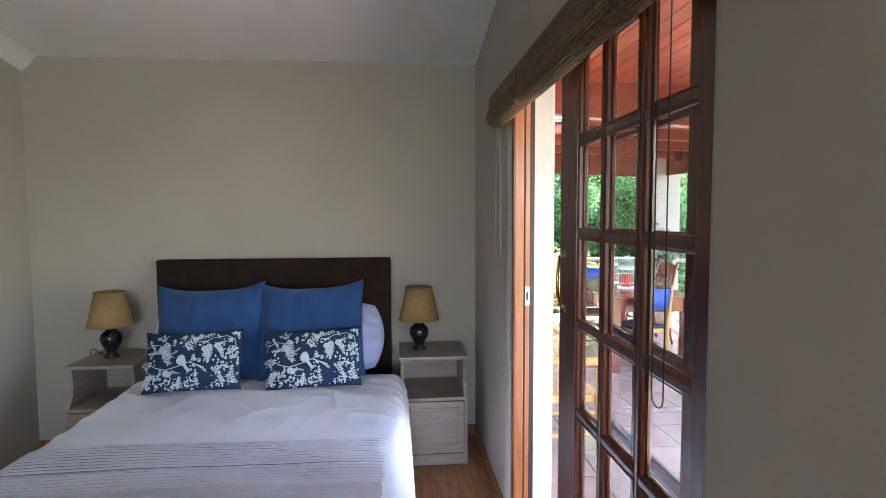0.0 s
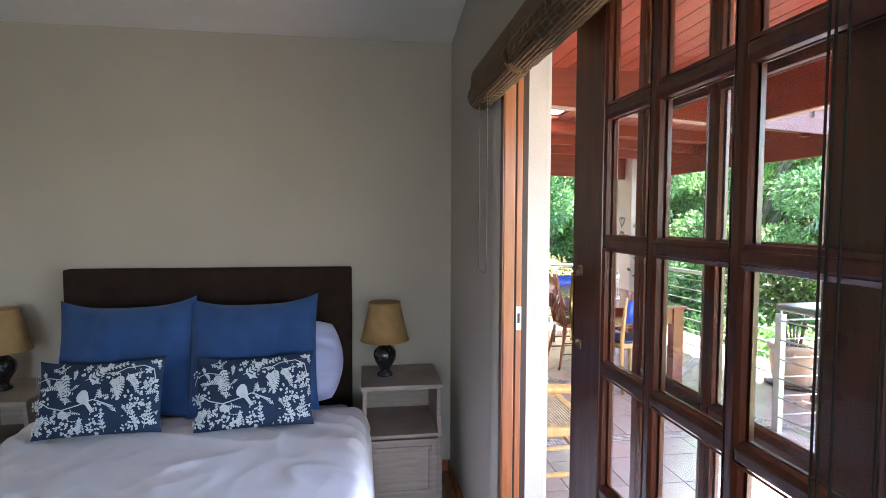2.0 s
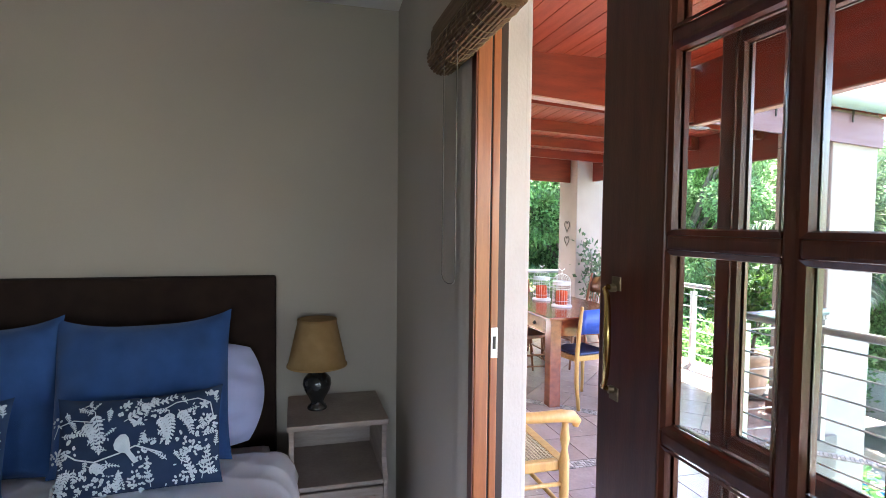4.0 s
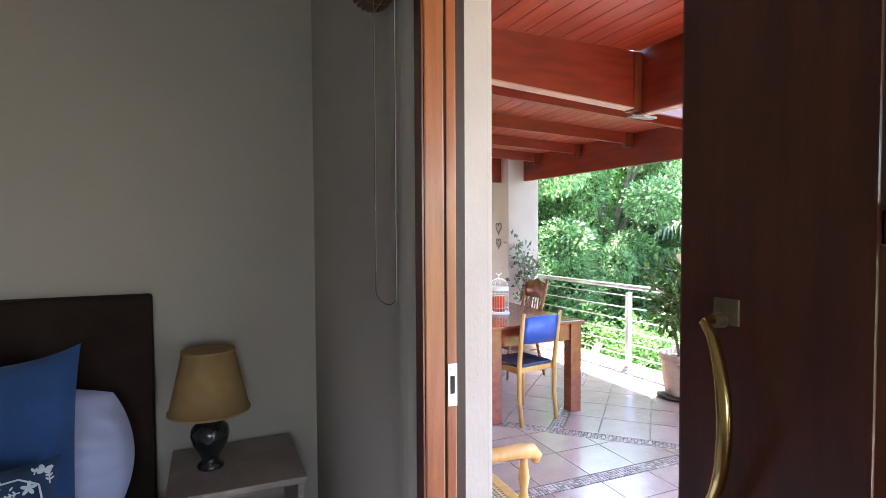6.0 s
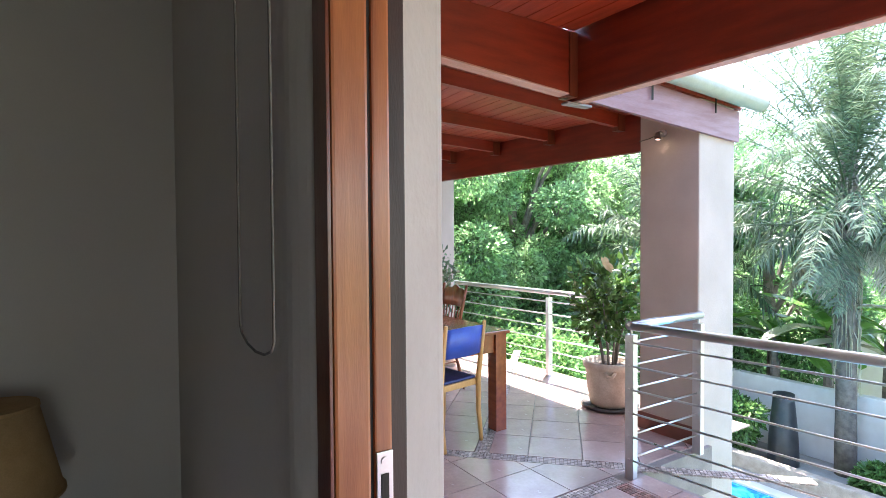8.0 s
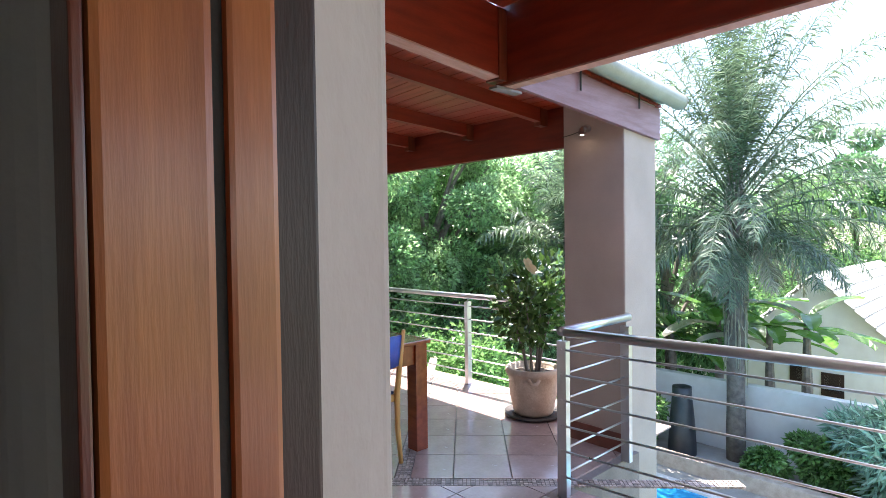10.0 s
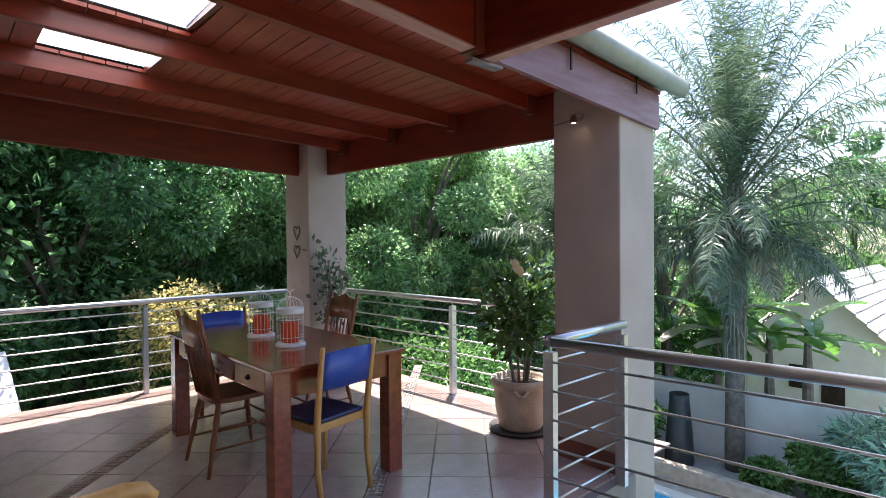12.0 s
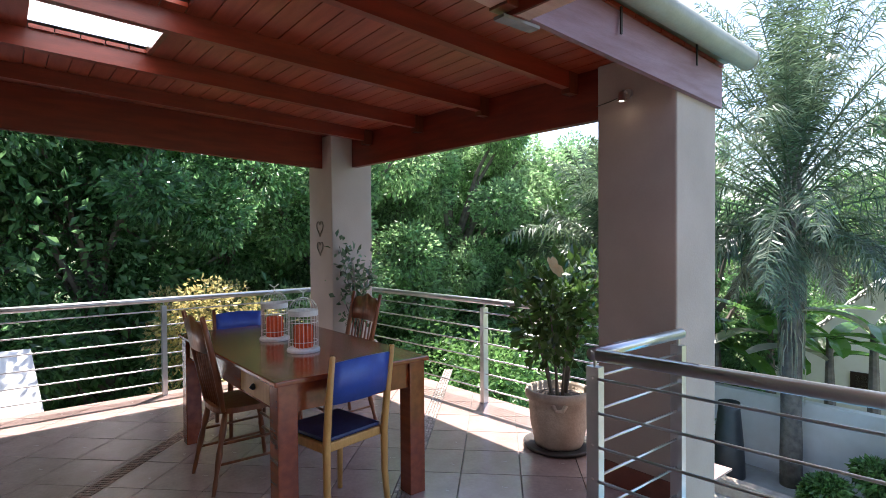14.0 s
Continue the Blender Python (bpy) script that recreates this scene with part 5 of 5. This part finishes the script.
TREES = ((-3.5, 13.0, 8.5, 2.3, LEAF_DARK), (-1.2, 12.6, 8.2, 2.1, LEAF_DARK), (0.9, 12.9, 8.4, 2.1, LEAF_DARK), (2.9, 12.6, 8.2, 2.1, LEAF_DARK), (4.9, 13.0, 8.0, 2.1, LEAF_DARK), (6.7, 12.6, 7.6, 2.0, LEAF_SUNLIT),
         (8.4, 13.2, 7.0, 2.0, LEAF_SUNLIT), (10.2, 12.8, 7.2, 2.0, LEAF_SUNLIT), (12.2, 12.8, 6.6, 2.0, LEAF_SUNLIT), (14.2, 11.6, 6.6, 2.2, LEAF_SUNLIT), (16.5, 12.5, 7.0, 2.4, LEAF_DARK), (19.0, 9.5, 5.6, 2.2, LEAF_MID), (26.5, 9.0, 6.5, 3.0, LEAF_MID), (27.0, 4.0, 6.2, 3.0, LEAF_MID), (27.0, -1.0, 6.0, 3.0, LEAF_DARK), (22.0, 15.0, 8.0, 3.4, LEAF_DARK))
for k, (x, y, h, r, mt) in enumerate(TREES):
    tree(x - 0.3, y + 0.4, h, r, mt, "tall dense dark green garden tree" if mt is LEAF_DARK else "dense mid-green garden tree", 100 + k, 60000 if y > 11 else 22000, 0.1, clumps=48)
tree(3.5, 17.0, 10.0, 5.0, LEAF_DARK, "dark broad tree behind the garden hedge", 131, 70000, 0.15, clumps=60)
tree(-3.5, 17.0, 10.0, 5.0, LEAF_DARK, "dark broad tree behind the garden hedge", 132, 70000, 0.15, clumps=60)
tree(10.5, 17.5, 8.5, 4.5, LEAF_DARK, "dark broad tree behind the garden hedge", 133, 70000, 0.15, clumps=60)


def frond(g, start, d, length, sag, leaflet, width):
    """One feather frond: an arched rib with two rows of hanging leaflets."""
    b = Build()
    n = 18
    pts, p, v = [], start.copy(), d.copy()
    for i in range(n + 1):
        pts.append(p.copy())
        p = p + v * (length / n)
        v = (v + Vector((0, 0, -sag * (0.4 + 1.2 * i / n)))).normalized()
    b.tube(pts, [0.022 * (1 - 0.85 * i / n) for i in range(n + 1)], 5)
    for i in range(3, n + 1):
        dd = (pts[i] - pts[i - 1]).normalized()
        sd = dd.cross(Vector((0, 0, 1)))
        sd = sd.normalized() if sd.length > 1e-3 else Vector((1, 0, 0))
        for j in range(5):
            q = pts[i - 1].lerp(pts[i], j / 5)
            fr = (i + j / 5) / n
            ll = leaflet * (math.sin(math.pi * min(1.0, 0.18 + 0.78 * fr)) ** 0.7 + 0.12) * g.uniform(0.85, 1.1)
            for s in (-1, 1):
                w = (sd * s * g.uniform(0.35, 0.95) + dd * g.uniform(0.3, 0.8) + Vector((g.uniform(-0.25, 0.25), g.uniform(-0.25, 0.25), g.uniform(-0.6, 0.45)))).normalized()
                mid = q + w * ll * 0.5 + Vector((0, 0, -0.06 * ll))
                tip = q + w * ll * 0.9 + Vector((0, 0, -g.uniform(0.3, 0.55) * ll))
                nn = (dd - w * dd.dot(w)).normalized() * (width / 2)
                o = len(b.v)
                b.v += [tuple(q - nn * 0.6), tuple(q + nn * 0.6), tuple(mid + nn), tuple(mid - nn), tuple(tip)]
                b.f += [(o, o + 1, o + 2, o + 3), (o + 3, o + 2, o + 4)]
    return b


def palm(x, y, h, lean, label, seed, nf=26, fl=2.3, lift=(-0.3, 1.4), crown=0.9, dry=3, leaflet=0.55, width=0.026, trunk=0.2, low=0):
    t = thing("palm_tree", label, "palm tree")
    g = random.Random(seed)
    tr = Build()
    pts = [(x + lean * k / 10, y, GZ + h * k / 10) for k in range(11)]
    tr.tube(pts, [trunk * (1.25 - 0.35 * k / 10 + (0.05 if k % 2 else 0.0)) for k in range(11)], 14)
    part("trunk", tr, BARK, t, "ringed grey trunk", True)
    for k in range(nf):
        a = 2 * math.pi * k * 0.382 + g.uniform(-0.2, 0.2)
        f = (k + 0.5) / nf
        up = lift[0] + (lift[1] - lift[0]) * f ** 0.8 + g.uniform(-0.1, 0.1)
        d = Vector((math.cos(a) * math.cos(up), math.sin(a) * math.cos(up), math.sin(up)))
        base = Vector((x + lean, y, GZ + h - crown * (1 - f))) + Vector((d.x, d.y, 0)) * 0.08
        part("frond", frond(g, base, d, fl * g.uniform(0.85, 1.1) * (1.0 - 0.15 * f), 0.05 + 0.05 * (1 - f), leaflet, width), LEAF_GREY, t)
    for k in range(low):
        a = 2 * math.pi * (k + 0.15) / low + g.uniform(-0.2, 0.2)
        up = g.uniform(-0.05, 0.3)
        d = Vector((math.cos(a) * math.cos(up), math.sin(a) * math.cos(up), math.sin(up)))
        part("frond", frond(g, Vector((x + lean, y, GZ + h - crown * g.uniform(0.8, 1.1))), d, fl * g.uniform(0.5, 0.66), 0.1, leaflet, width), LEAF_GREY, t)
    for k in range(dry):
        a = 2 * math.pi * (k + 0.3) / max(dry, 1) + g.uniform(-0.3, 0.3)
        d = Vector((math.cos(a) * 0.95, math.sin(a) * 0.95, 0.05))
        part("frond", frond(g, Vector((x + lean, y, GZ + h - crown - 0.1)), d, fl * g.uniform(0.3, 0.42), 0.16, leaflet * 0.9, width), LEAF_DRY, t, "dry straw-grey frond")
    sk = Build()
    for k in range(170):
        a, z = g.uniform(0, 6.28), g.uniform(0.35, 0.9)
        o = Vector((x + lean * z, y, GZ + h * z))
        d = Vector((math.cos(a), math.sin(a), 0))
        sk.tube([tuple(o + d * trunk * 0.9), tuple(o + d * trunk * g.uniform(1.25, 1.6) + Vector((0, 0, -0.15))), tuple(o + d * trunk * g.uniform(1.15, 1.6) + Vector((0, 0, -g.uniform(0.4, 1.0))))], [0.014, 0.012, 0.004], 4)
    tagged(part("skirt", sk, LEAF_DRY, t, "shaggy dry fibres on the trunk"), kind="stuff")
    return t


palm(12.3, 6.78, 6.2, 0.0, "tall grey-green feather palm in the garden", 3, 74, 4.1, (0.22, 1.5), 1.75, 8, 0.5, 0.02, 0.14, 16)
tree(14.0, 8.9, 6.0, 1.5, LEAF_DARK, "dense dark green tree behind the palm", 140, 26000, 0.12, clumps=30)
tree(28.5, 7.7, 8.6, 2.0, LEAF_DARK, "dark green tree standing behind the tiled house", 141, 16000, 0.2, clumps=26)
tree(27.0, 9.9, 6.6, 1.7, LEAF_MID, "mid-green tree standing behind the tiled house", 142, 14000, 0.2, clumps=24)
palm(11.4, 9.9, 4.6, -0.2, "green feather palm among the garden trees", 4, 26, 2.6, (-0.1, 1.4), 0.8, 2, 0.45, 0.03, 0.13)


def banana(x, y, h, seed, label):
    t = thing("banana_plant", label, "banana plant")
    g = random.Random(seed)
    part("stalk", Build().tube([(x, y, GZ), (x + 0.05, y, GZ + h * 0.5), (x, y, GZ + h)], [0.12, 0.1, 0.05], 8), BARK, t)
    for k in range(9):
        a = 2 * math.pi * k / 9 + g.uniform(-0.3, 0.3)
        L, wd = g.uniform(1.2, 2.0), g.uniform(0.15, 0.22)
        p = Vector((x, y, GZ + h * g.uniform(0.8, 1.0)))
        v = Vector((math.cos(a) * 0.6, math.sin(a) * 0.6, g.uniform(0.05, 0.55))).normalized()
        b = Build()
        n = 12
        for i in range(n + 1):
            sd = v.cross(Vector((0, 0, 1)))
            sd = sd.normalized() if sd.length > 1e-3 else Vector((1, 0, 0))
            ww = wd * min(1.0, 0.08 + 0.3 * i, 0.45 + 0.28 * (n - i)) * (0.82 + 0.18 * g.random())
            b.v += [tuple(p - sd * ww + Vector((0, 0, 0.05))), tuple(p), tuple(p + sd * ww + Vector((0, 0, 0.05)))]
            p = p + v * (L / n)
            v = (v + Vector((0, 0, -0.075))).normalized()
        for i in range(n):
            q = 3 * i
            b.f += [(q, q + 1, q + 4, q + 3), (q + 1, q + 2, q + 5, q + 4)]
        part("leaf", b, LEAF_DRY if k == 4 else LEAF_BANANA, t, "dry brown leaf" if k == 4 else "")
    return t


banana(13.05, 8.4, 2.5, 1, "broad-leaved bright green banana plant")
banana(13.35, 7.5, 2.7, 2, "broad-leaved bright green banana plant")
banana(13.4, 5.85, 2.85, 4, "broad-leaved bright green banana plant")
banana(13.35, 6.5, 2.6, 3, "broad-leaved bright green banana plant")

pool = thing("swimming_pool", "blue swimming pool with pale stone coping", "pool", kind=S)
part("water", Build().box(6.2, 10.25, 0.5, 9.0, GZ, GZ + 0.05), material("pool_water", (0.02, 0.25, 0.5), (0.03, 0.32, 0.58), 3, 0.06, bump=0.1, fine=8), pool)
part("coping", Build().box(10.25, 10.5, 0.5, 9.4, GZ, GZ + 0.09, 0.01).box(5.9, 10.245, 9.0, 9.4, GZ, GZ + 0.09, 0.01), PLASTER, pool)
solid("pavement", Build().box(10.505, 12.675, -2.0, 11.0, GZ, GZ + 0.03), material("pale_gravel", (0.42, 0.4, 0.36), (0.3, 0.28, 0.24), 2.5, 0.9, bump=0.5, fine=60), "pale gravel and stone strip beside the pool", "gravel", S)
solid("planting_bed_edge", Build().box(11.0, 11.2, -1.0, 10.5, GZ, GZ + 0.3, 0.02), TERRACOTTA, "low stone edge of the planting bed", "bed edge", S)
solid("tall_planter", Build().lathe([(0.27, 0), (0.275, 0.1), (0.25, 0.6), (0.19, 1.25), (0.185, 1.4), (0.15, 1.4), (0.0, 1.35)], 24), material("charcoal_glaze", (0.03, 0.033, 0.035), (0.05, 0.05, 0.05), 5, 0.4), "tall charcoal planter by the garden wall", "planter", smooth=True, m=pose(11.9, 7.67, GZ))


def neighbour_house():
    t = thing("neighbour_house", "pale plastered house with grey-white tiled gable roof", "house")
    x0, x1, y0, y1, ze = 16.1, 24.0, 3.55, 9.05, -2.33
    ym = (y0 + y1) / 2
    b = Build().add([(x0, y0, GZ), (x0, y1, GZ), (x0, y1, ze), (x0, ym, ze + 2.75), (x0, y0, ze), (x1, y0, GZ), (x1, y1, GZ), (x1, y1, ze), (x1, ym, ze + 2.75), (x1, y0, ze)],
                    [(4, 3, 2, 1, 0), (5, 6, 7, 8, 9), (0, 1, 6, 5), (1, 2, 7, 6), (0, 5, 9, 4)])
    part("wall", b, PLASTER, t)
    rf = Build()
    for s, ya in ((1, y1 + 0.35), (-1, y0 - 0.35)):
        nrow = 16
        for k in range(nrow):
            f0, f1 = k / nrow, (k + 1) / nrow
            ya0, ya1 = ya + (ym - ya) * f0, ya + (ym - ya) * f1
            za0, za1 = ze - 0.33 + 3.1 * f0, ze - 0.33 + 3.1 * f1
            xx = x0 - 0.25
            while xx < x1:
                rf.add([(xx, ya0, za0 + 0.06), (xx + 0.15, ya0, za0 + 0.12), (xx + 0.3, ya0, za0 + 0.06), (xx, ya1, za1 + 0.02), (xx + 0.15, ya1, za1 + 0.08), (xx + 0.3, ya1, za1 + 0.02)], [(0, 1, 4, 3), (1, 2, 5, 4)])
                xx += 0.3
    r = part("roof", rf, material("roof_tile_grey", (0.5, 0.5, 0.48), (0.4, 0.4, 0.38), 3, 0.7, bump=0.2, island=0.2), t, "grey-white concrete roof tiles")
    r["kind"] = "stuff"
    for yy, zz in ((6.4, -1.7), (5.75, -1.95)):
        w = part("window", Build().box(x0 - 0.03, x0 + 0.02, yy, yy + 0.45, zz - 0.45, zz + 0.1, 0.005), DARKSTRIP, t)
        part("pane", Build().box(x0 - 0.036, x0 - 0.031, yy + 0.06, yy + 0.39, zz - 0.39, zz + 0.04), GLASS, w)
    return t


neighbour_house()


def spiky_plant(x, y, z):
    t = thing("yucca", "spiky green yucca on a bare stem", "yucca")
    part("stem", Build().tube([(x, y, GZ), (x + 0.05, y, (GZ + z) / 2), (x, y, z)], [0.09, 0.07, 0.06], 8), BARK, t)
    g = random.Random(9)
    for k in range(46):
        a, up = k * 2.4, g.uniform(-0.35, 1.35)
        d = Vector((math.cos(a) * math.cos(up), math.sin(a) * math.cos(up), math.sin(up)))
        sd = d.cross(Vector((0, 0, 1))).normalized() * 0.022
        o, L = Vector((x, y, z)), g.uniform(0.55, 0.8)
        mid, tip = o + d * L * 0.5, o + d * L + Vector((0, 0, -0.12 * L))
        part("leaf", Build().add([o - sd * 0.5, o + sd * 0.5, mid + sd, mid - sd, tip], [(0, 1, 2, 3), (3, 2, 4)]), LEAF_MID, t)
    return t


spiky_plant(8.1, 10.0, -0.95)


def shrub(x, y, z, r, n, size, mat, label, seed, aspect=2.0):
    g = random.Random(seed)
    t = thing("shrub", label, "shrub")
    st = Build()
    cs, rs = [], []
    for k in range(9):
        a = g.uniform(0, 6.28)
        c = (x + r * 0.6 * math.cos(a) * g.random(), y + r * 0.6 * math.sin(a) * g.random(), z + r * g.uniform(0.4, 1.3))
        cs.append(c)
        rs.append((r * 0.45, r * 0.45, r * 0.35))
        st.tube([(x, y, z), ((x + c[0]) / 2, (y + c[1]) / 2, (z + c[2]) / 2), c], [0.03, 0.02, 0.01], 5)
    part("stem", st, BARK, t)
    leaves_np("leaves", cs, rs, n, size, mat, "", "", seed, aspect, parent=t)
    return t


tree(3.79, 10.63, 3.7, 1.05, LEAF_YELLOW, "yellow-leaved garden shrub beside the terrace", 51, 9000, 0.06, clumps=22)
for k, (x, y, r, mt) in enumerate(((8.2, 9.8, 1.8, LEAF_MID), (9.4, 11.2, 2.1, LEAF_DARK), (7.2, 11.4, 2.3, LEAF_MID), (10.6, 10.4, 1.8, LEAF_SUNLIT), (6.0, 10.6, 1.9, LEAF_MID), (11.7, 6.0, 0.45, LEAF_MID), (11.9, 5.2, 0.6, LEAF_MID), (11.9, 4.2, 1.1, LEAF_FERN), (11.6, 3.0, 1.2, LEAF_FERN), (7.0, 7.2, 1.2, LEAF_MID), (11.6, 8.6, 0.8, LEAF_MID))):
    shrub(x, y, GZ, r, 6000, 0.2 if mt is LEAF_FERN else 0.11, mt, "feathery blue-green garden shrub" if mt is LEAF_FERN else "bushy green garden shrub", 60 + k, 5.0 if mt is LEAF_FERN else 2.0)
solid("lean_to_roof", quad_prism([(0.0, 9.75, -0.52), (1.8, 9.75, -0.52), (1.7, 10.6, 0.2), (0.0, 10.6, 0.2)], 0.05), WHITE, "white flat roof of an outbuilding below the terrace", "outbuilding roof", S)
solid("outbuilding_wall", Build().box(0.1, 1.6, 9.85, 10.5, GZ, -0.50), PLASTER, "pale outbuilding wall below the terrace", "wall", S)

# ---- laid pieces: laminate planks and terrace tiles ----
floor_ob = bpy.data.objects["floor"]
slab_ob = bpy.data.objects["terrace_slab"]


def shared(name, build, mat):
    return build.mesh(name, mat)


def lay(me, name, parent, m):
    ob = new(name, me)
    ob.parent = parent
    ob.matrix_basis = m
    return ob


PL = 1.2
plank = shared("plank", Build().box(0.0006, 0.129, 0.0006, PL - 0.0006, 0.0, 0.0195, 0.0008), LAMINATE)
k = 0
x = WX0
while x < WX1 + 0.02:
    y = WY0 - (k * 0.43) % PL
    while y < WY1:
        if y + PL > WY1 or y < WY0 or x + 0.13 > 0.88:
            xe = min(0.129, 0.89 - x)
            lay(shared("plank", Build().box(0.0006, xe, max(0, WY0 - y), min(PL, WY1 - y) - 0.0006, 0, 0.0195, 0.0008), LAMINATE), "plank", floor_ob, pose(x, y, -0.02))
        else:
            lay(plank, "plank", floor_ob, pose(x, y, -0.02))
        y += PL
    x += 0.13
    k += 1

TS = 0.36
Q2 = math.sqrt(0.5)
CU, CV = 5.825, 1.81                   # crossing of the mosaic bands, along the diagonals
BAND = 0.05


def clip_half(poly, a, b, c):
    """What of poly lies where a x + b y >= c."""
    out = []
    for i in range(len(poly)):
        p, q = poly[i], poly[(i + 1) % len(poly)]
        dp, dq = a * p[0] + b * p[1] - c, a * q[0] + b * q[1] - c
        if dp >= 0:
            out.append(p)
        if (dp >= 0) != (dq >= 0):
            u = dp / (dp - dq)
            out.append((p[0] + u * (q[0] - p[0]), p[1] + u * (q[1] - p[1])))
    return out if len(out) >= 3 else []


ZONES = (
    # half-planes of each zone, then whether its tiles lie on the diagonal
    ([(0, 1, 4.70), (-Q2, -Q2, -(CU - BAND)), (1, 0, 1.17), (-1, -0.0361, -5.085), (0, -1, -8.87)], False),
    ([(0, 1, 4.70), (Q2, Q2, CU + BAND), (-Q2, Q2, CV + BAND), (Q2, -Q2, -(CV + 1.77 - BAND)), (-1, -0.0361, -5.085), (0, -1, -8.87), (1, 0, 1.17)], True),
    ([(0, 1, 4.70), (Q2, Q2, CU + BAND), (Q2, -Q2, -(CV - BAND)), (-1, -0.0361, -5.085), (0, -1, -8.87)], True),
    ([(0, 1, 4.70), (Q2, Q2, CU + BAND), (-Q2, Q2, CV + 1.77 + BAND), (-1, -0.0361, -5.085), (0, -1, -8.87), (1, 0, 1.17)], True),
    ([(0, -1, -4.59), (1, 0, 1.17), (-1, 0, -3.21), (0, 1, -2.4)], False),
    ([(0, -1, -4.59), (1, 0, 3.31), (-1, 0, -3.50), (0, 1, -2.4)], False),
    ([(0, 1, 4.5), (-1, 0, -1.165), (1, 0, -2.95), (0, -1, -8.87)], False),
)
whole = {}
rest = Build()
for planes, diag in ZONES:
    rot = math.radians(45) if diag else 0.0
    c, s = math.cos(rot), math.sin(rot)
    for i in range(-40, 60):
        for j in range(-40, 60):
            u0, v0 = (CU + BAND + i * TS, CV + BAND + j * TS) if diag else (1.17 + i * TS, 4.70 + j * TS)
            g = 0.003
            q = [(u0 + g, v0 + g), (u0 + TS - g, v0 + g), (u0 + TS - g, v0 + TS - g), (u0 + g, v0 + TS - g)]
            q = [(c * u - s * v, s * u + c * v) for u, v in q]
            full = len(q)
            poly = q
            for pl in planes:
                poly = clip_half(poly, *pl) if poly else []
            if not poly:
                continue
            cx, cy = sum(p[0] for p in poly) / len(poly), sum(p[1] for p in poly) / len(poly)
            area = 0.5 * abs(sum(p[0] * poly[(k + 1) % len(poly)][1] - p[1] * poly[(k + 1) % len(poly)][0] for k, p in enumerate(poly)))
            if area < 0.0006:
                continue
            if cx < 1.3 or cy < 2.2:
                rest.slab(poly, TZ, TZ + 0.012)
                continue
            if abs(area - (TS - 2 * g) ** 2) < 1e-6:
                if diag not in whole:
                    h = TS / 2 - g
                    whole[diag] = Build().box(-h, h, -h, h, 0, 0.012, 0.0015).mesh("tile", TILE)
                lay(whole[diag], "tile", slab_ob, pose(cx, cy, TZ, 0, 0, math.degrees(rot)))
            else:
                lay(Build().slab([(x - cx, y - cy) for x, y in poly], 0, 0.012).mesh("tile", TILE), "tile", slab_ob, pose(cx, cy, TZ))
tagged(part("tiles", rest, TILE, slab_ob), kind="stuff")


def mosaic(p, q, mat, seed):
    """A band of small broken tile chips between two points of the floor."""
    g = random.Random(seed)
    p, q = Vector(p), Vector(q)
    d = (q - p).normalized()
    n = Vector((-d.y, d.x))
    b = Build()
    s = 0.0
    while s < (q - p).length:
        w = g.uniform(0.014, 0.026)
        for k in range(4):
            o = -BAND + 0.004 + k * 0.0235
            cc = [p + d * (s + g.uniform(0, 0.003)) + n * (o + g.uniform(0, 0.003)), p + d * (s + w) + n * (o + g.uniform(0, 0.003)), p + d * (s + w) + n * (o + 0.0205), p + d * s + n * (o + 0.0205)]
            b.slab([tuple(v) for v in cc], TZ + 0.001, TZ + 0.012 + g.uniform(0, 0.001))
        s += w + 0.004
    return tagged(part("mosaic_chips", b, mat, slab_ob, "band of small broken mosaic chips"), kind="stuff")


CHIP = material("mosaic_chips", (0.4, 0.33, 0.3), (0.3, 0.24, 0.21), 30, 0.4, island=0.9, bump=0.05)
CHIPRED = material("red_mosaic_chips", (0.26, 0.13, 0.1), (0.2, 0.09, 0.07), 30, 0.4, island=0.8, bump=0.05)


def uv(u, v):
    return (Q2 * (u - v), Q2 * (u + v))


mosaic(uv(CU, -0.2), uv(CU, CV + 3.2), CHIP, 1)
mosaic(uv(CU + BAND, CV), uv(9.2, CV), CHIP, 2)
mosaic(uv(CU + BAND, CV + 1.77), uv(9.0, CV + 1.77), CHIPRED, 3)
mosaic((1.18, 4.645), (3.31, 4.645), CHIP, 4)
mosaic((3.26, 4.59), (3.26, -2.3), CHIPRED, 5)
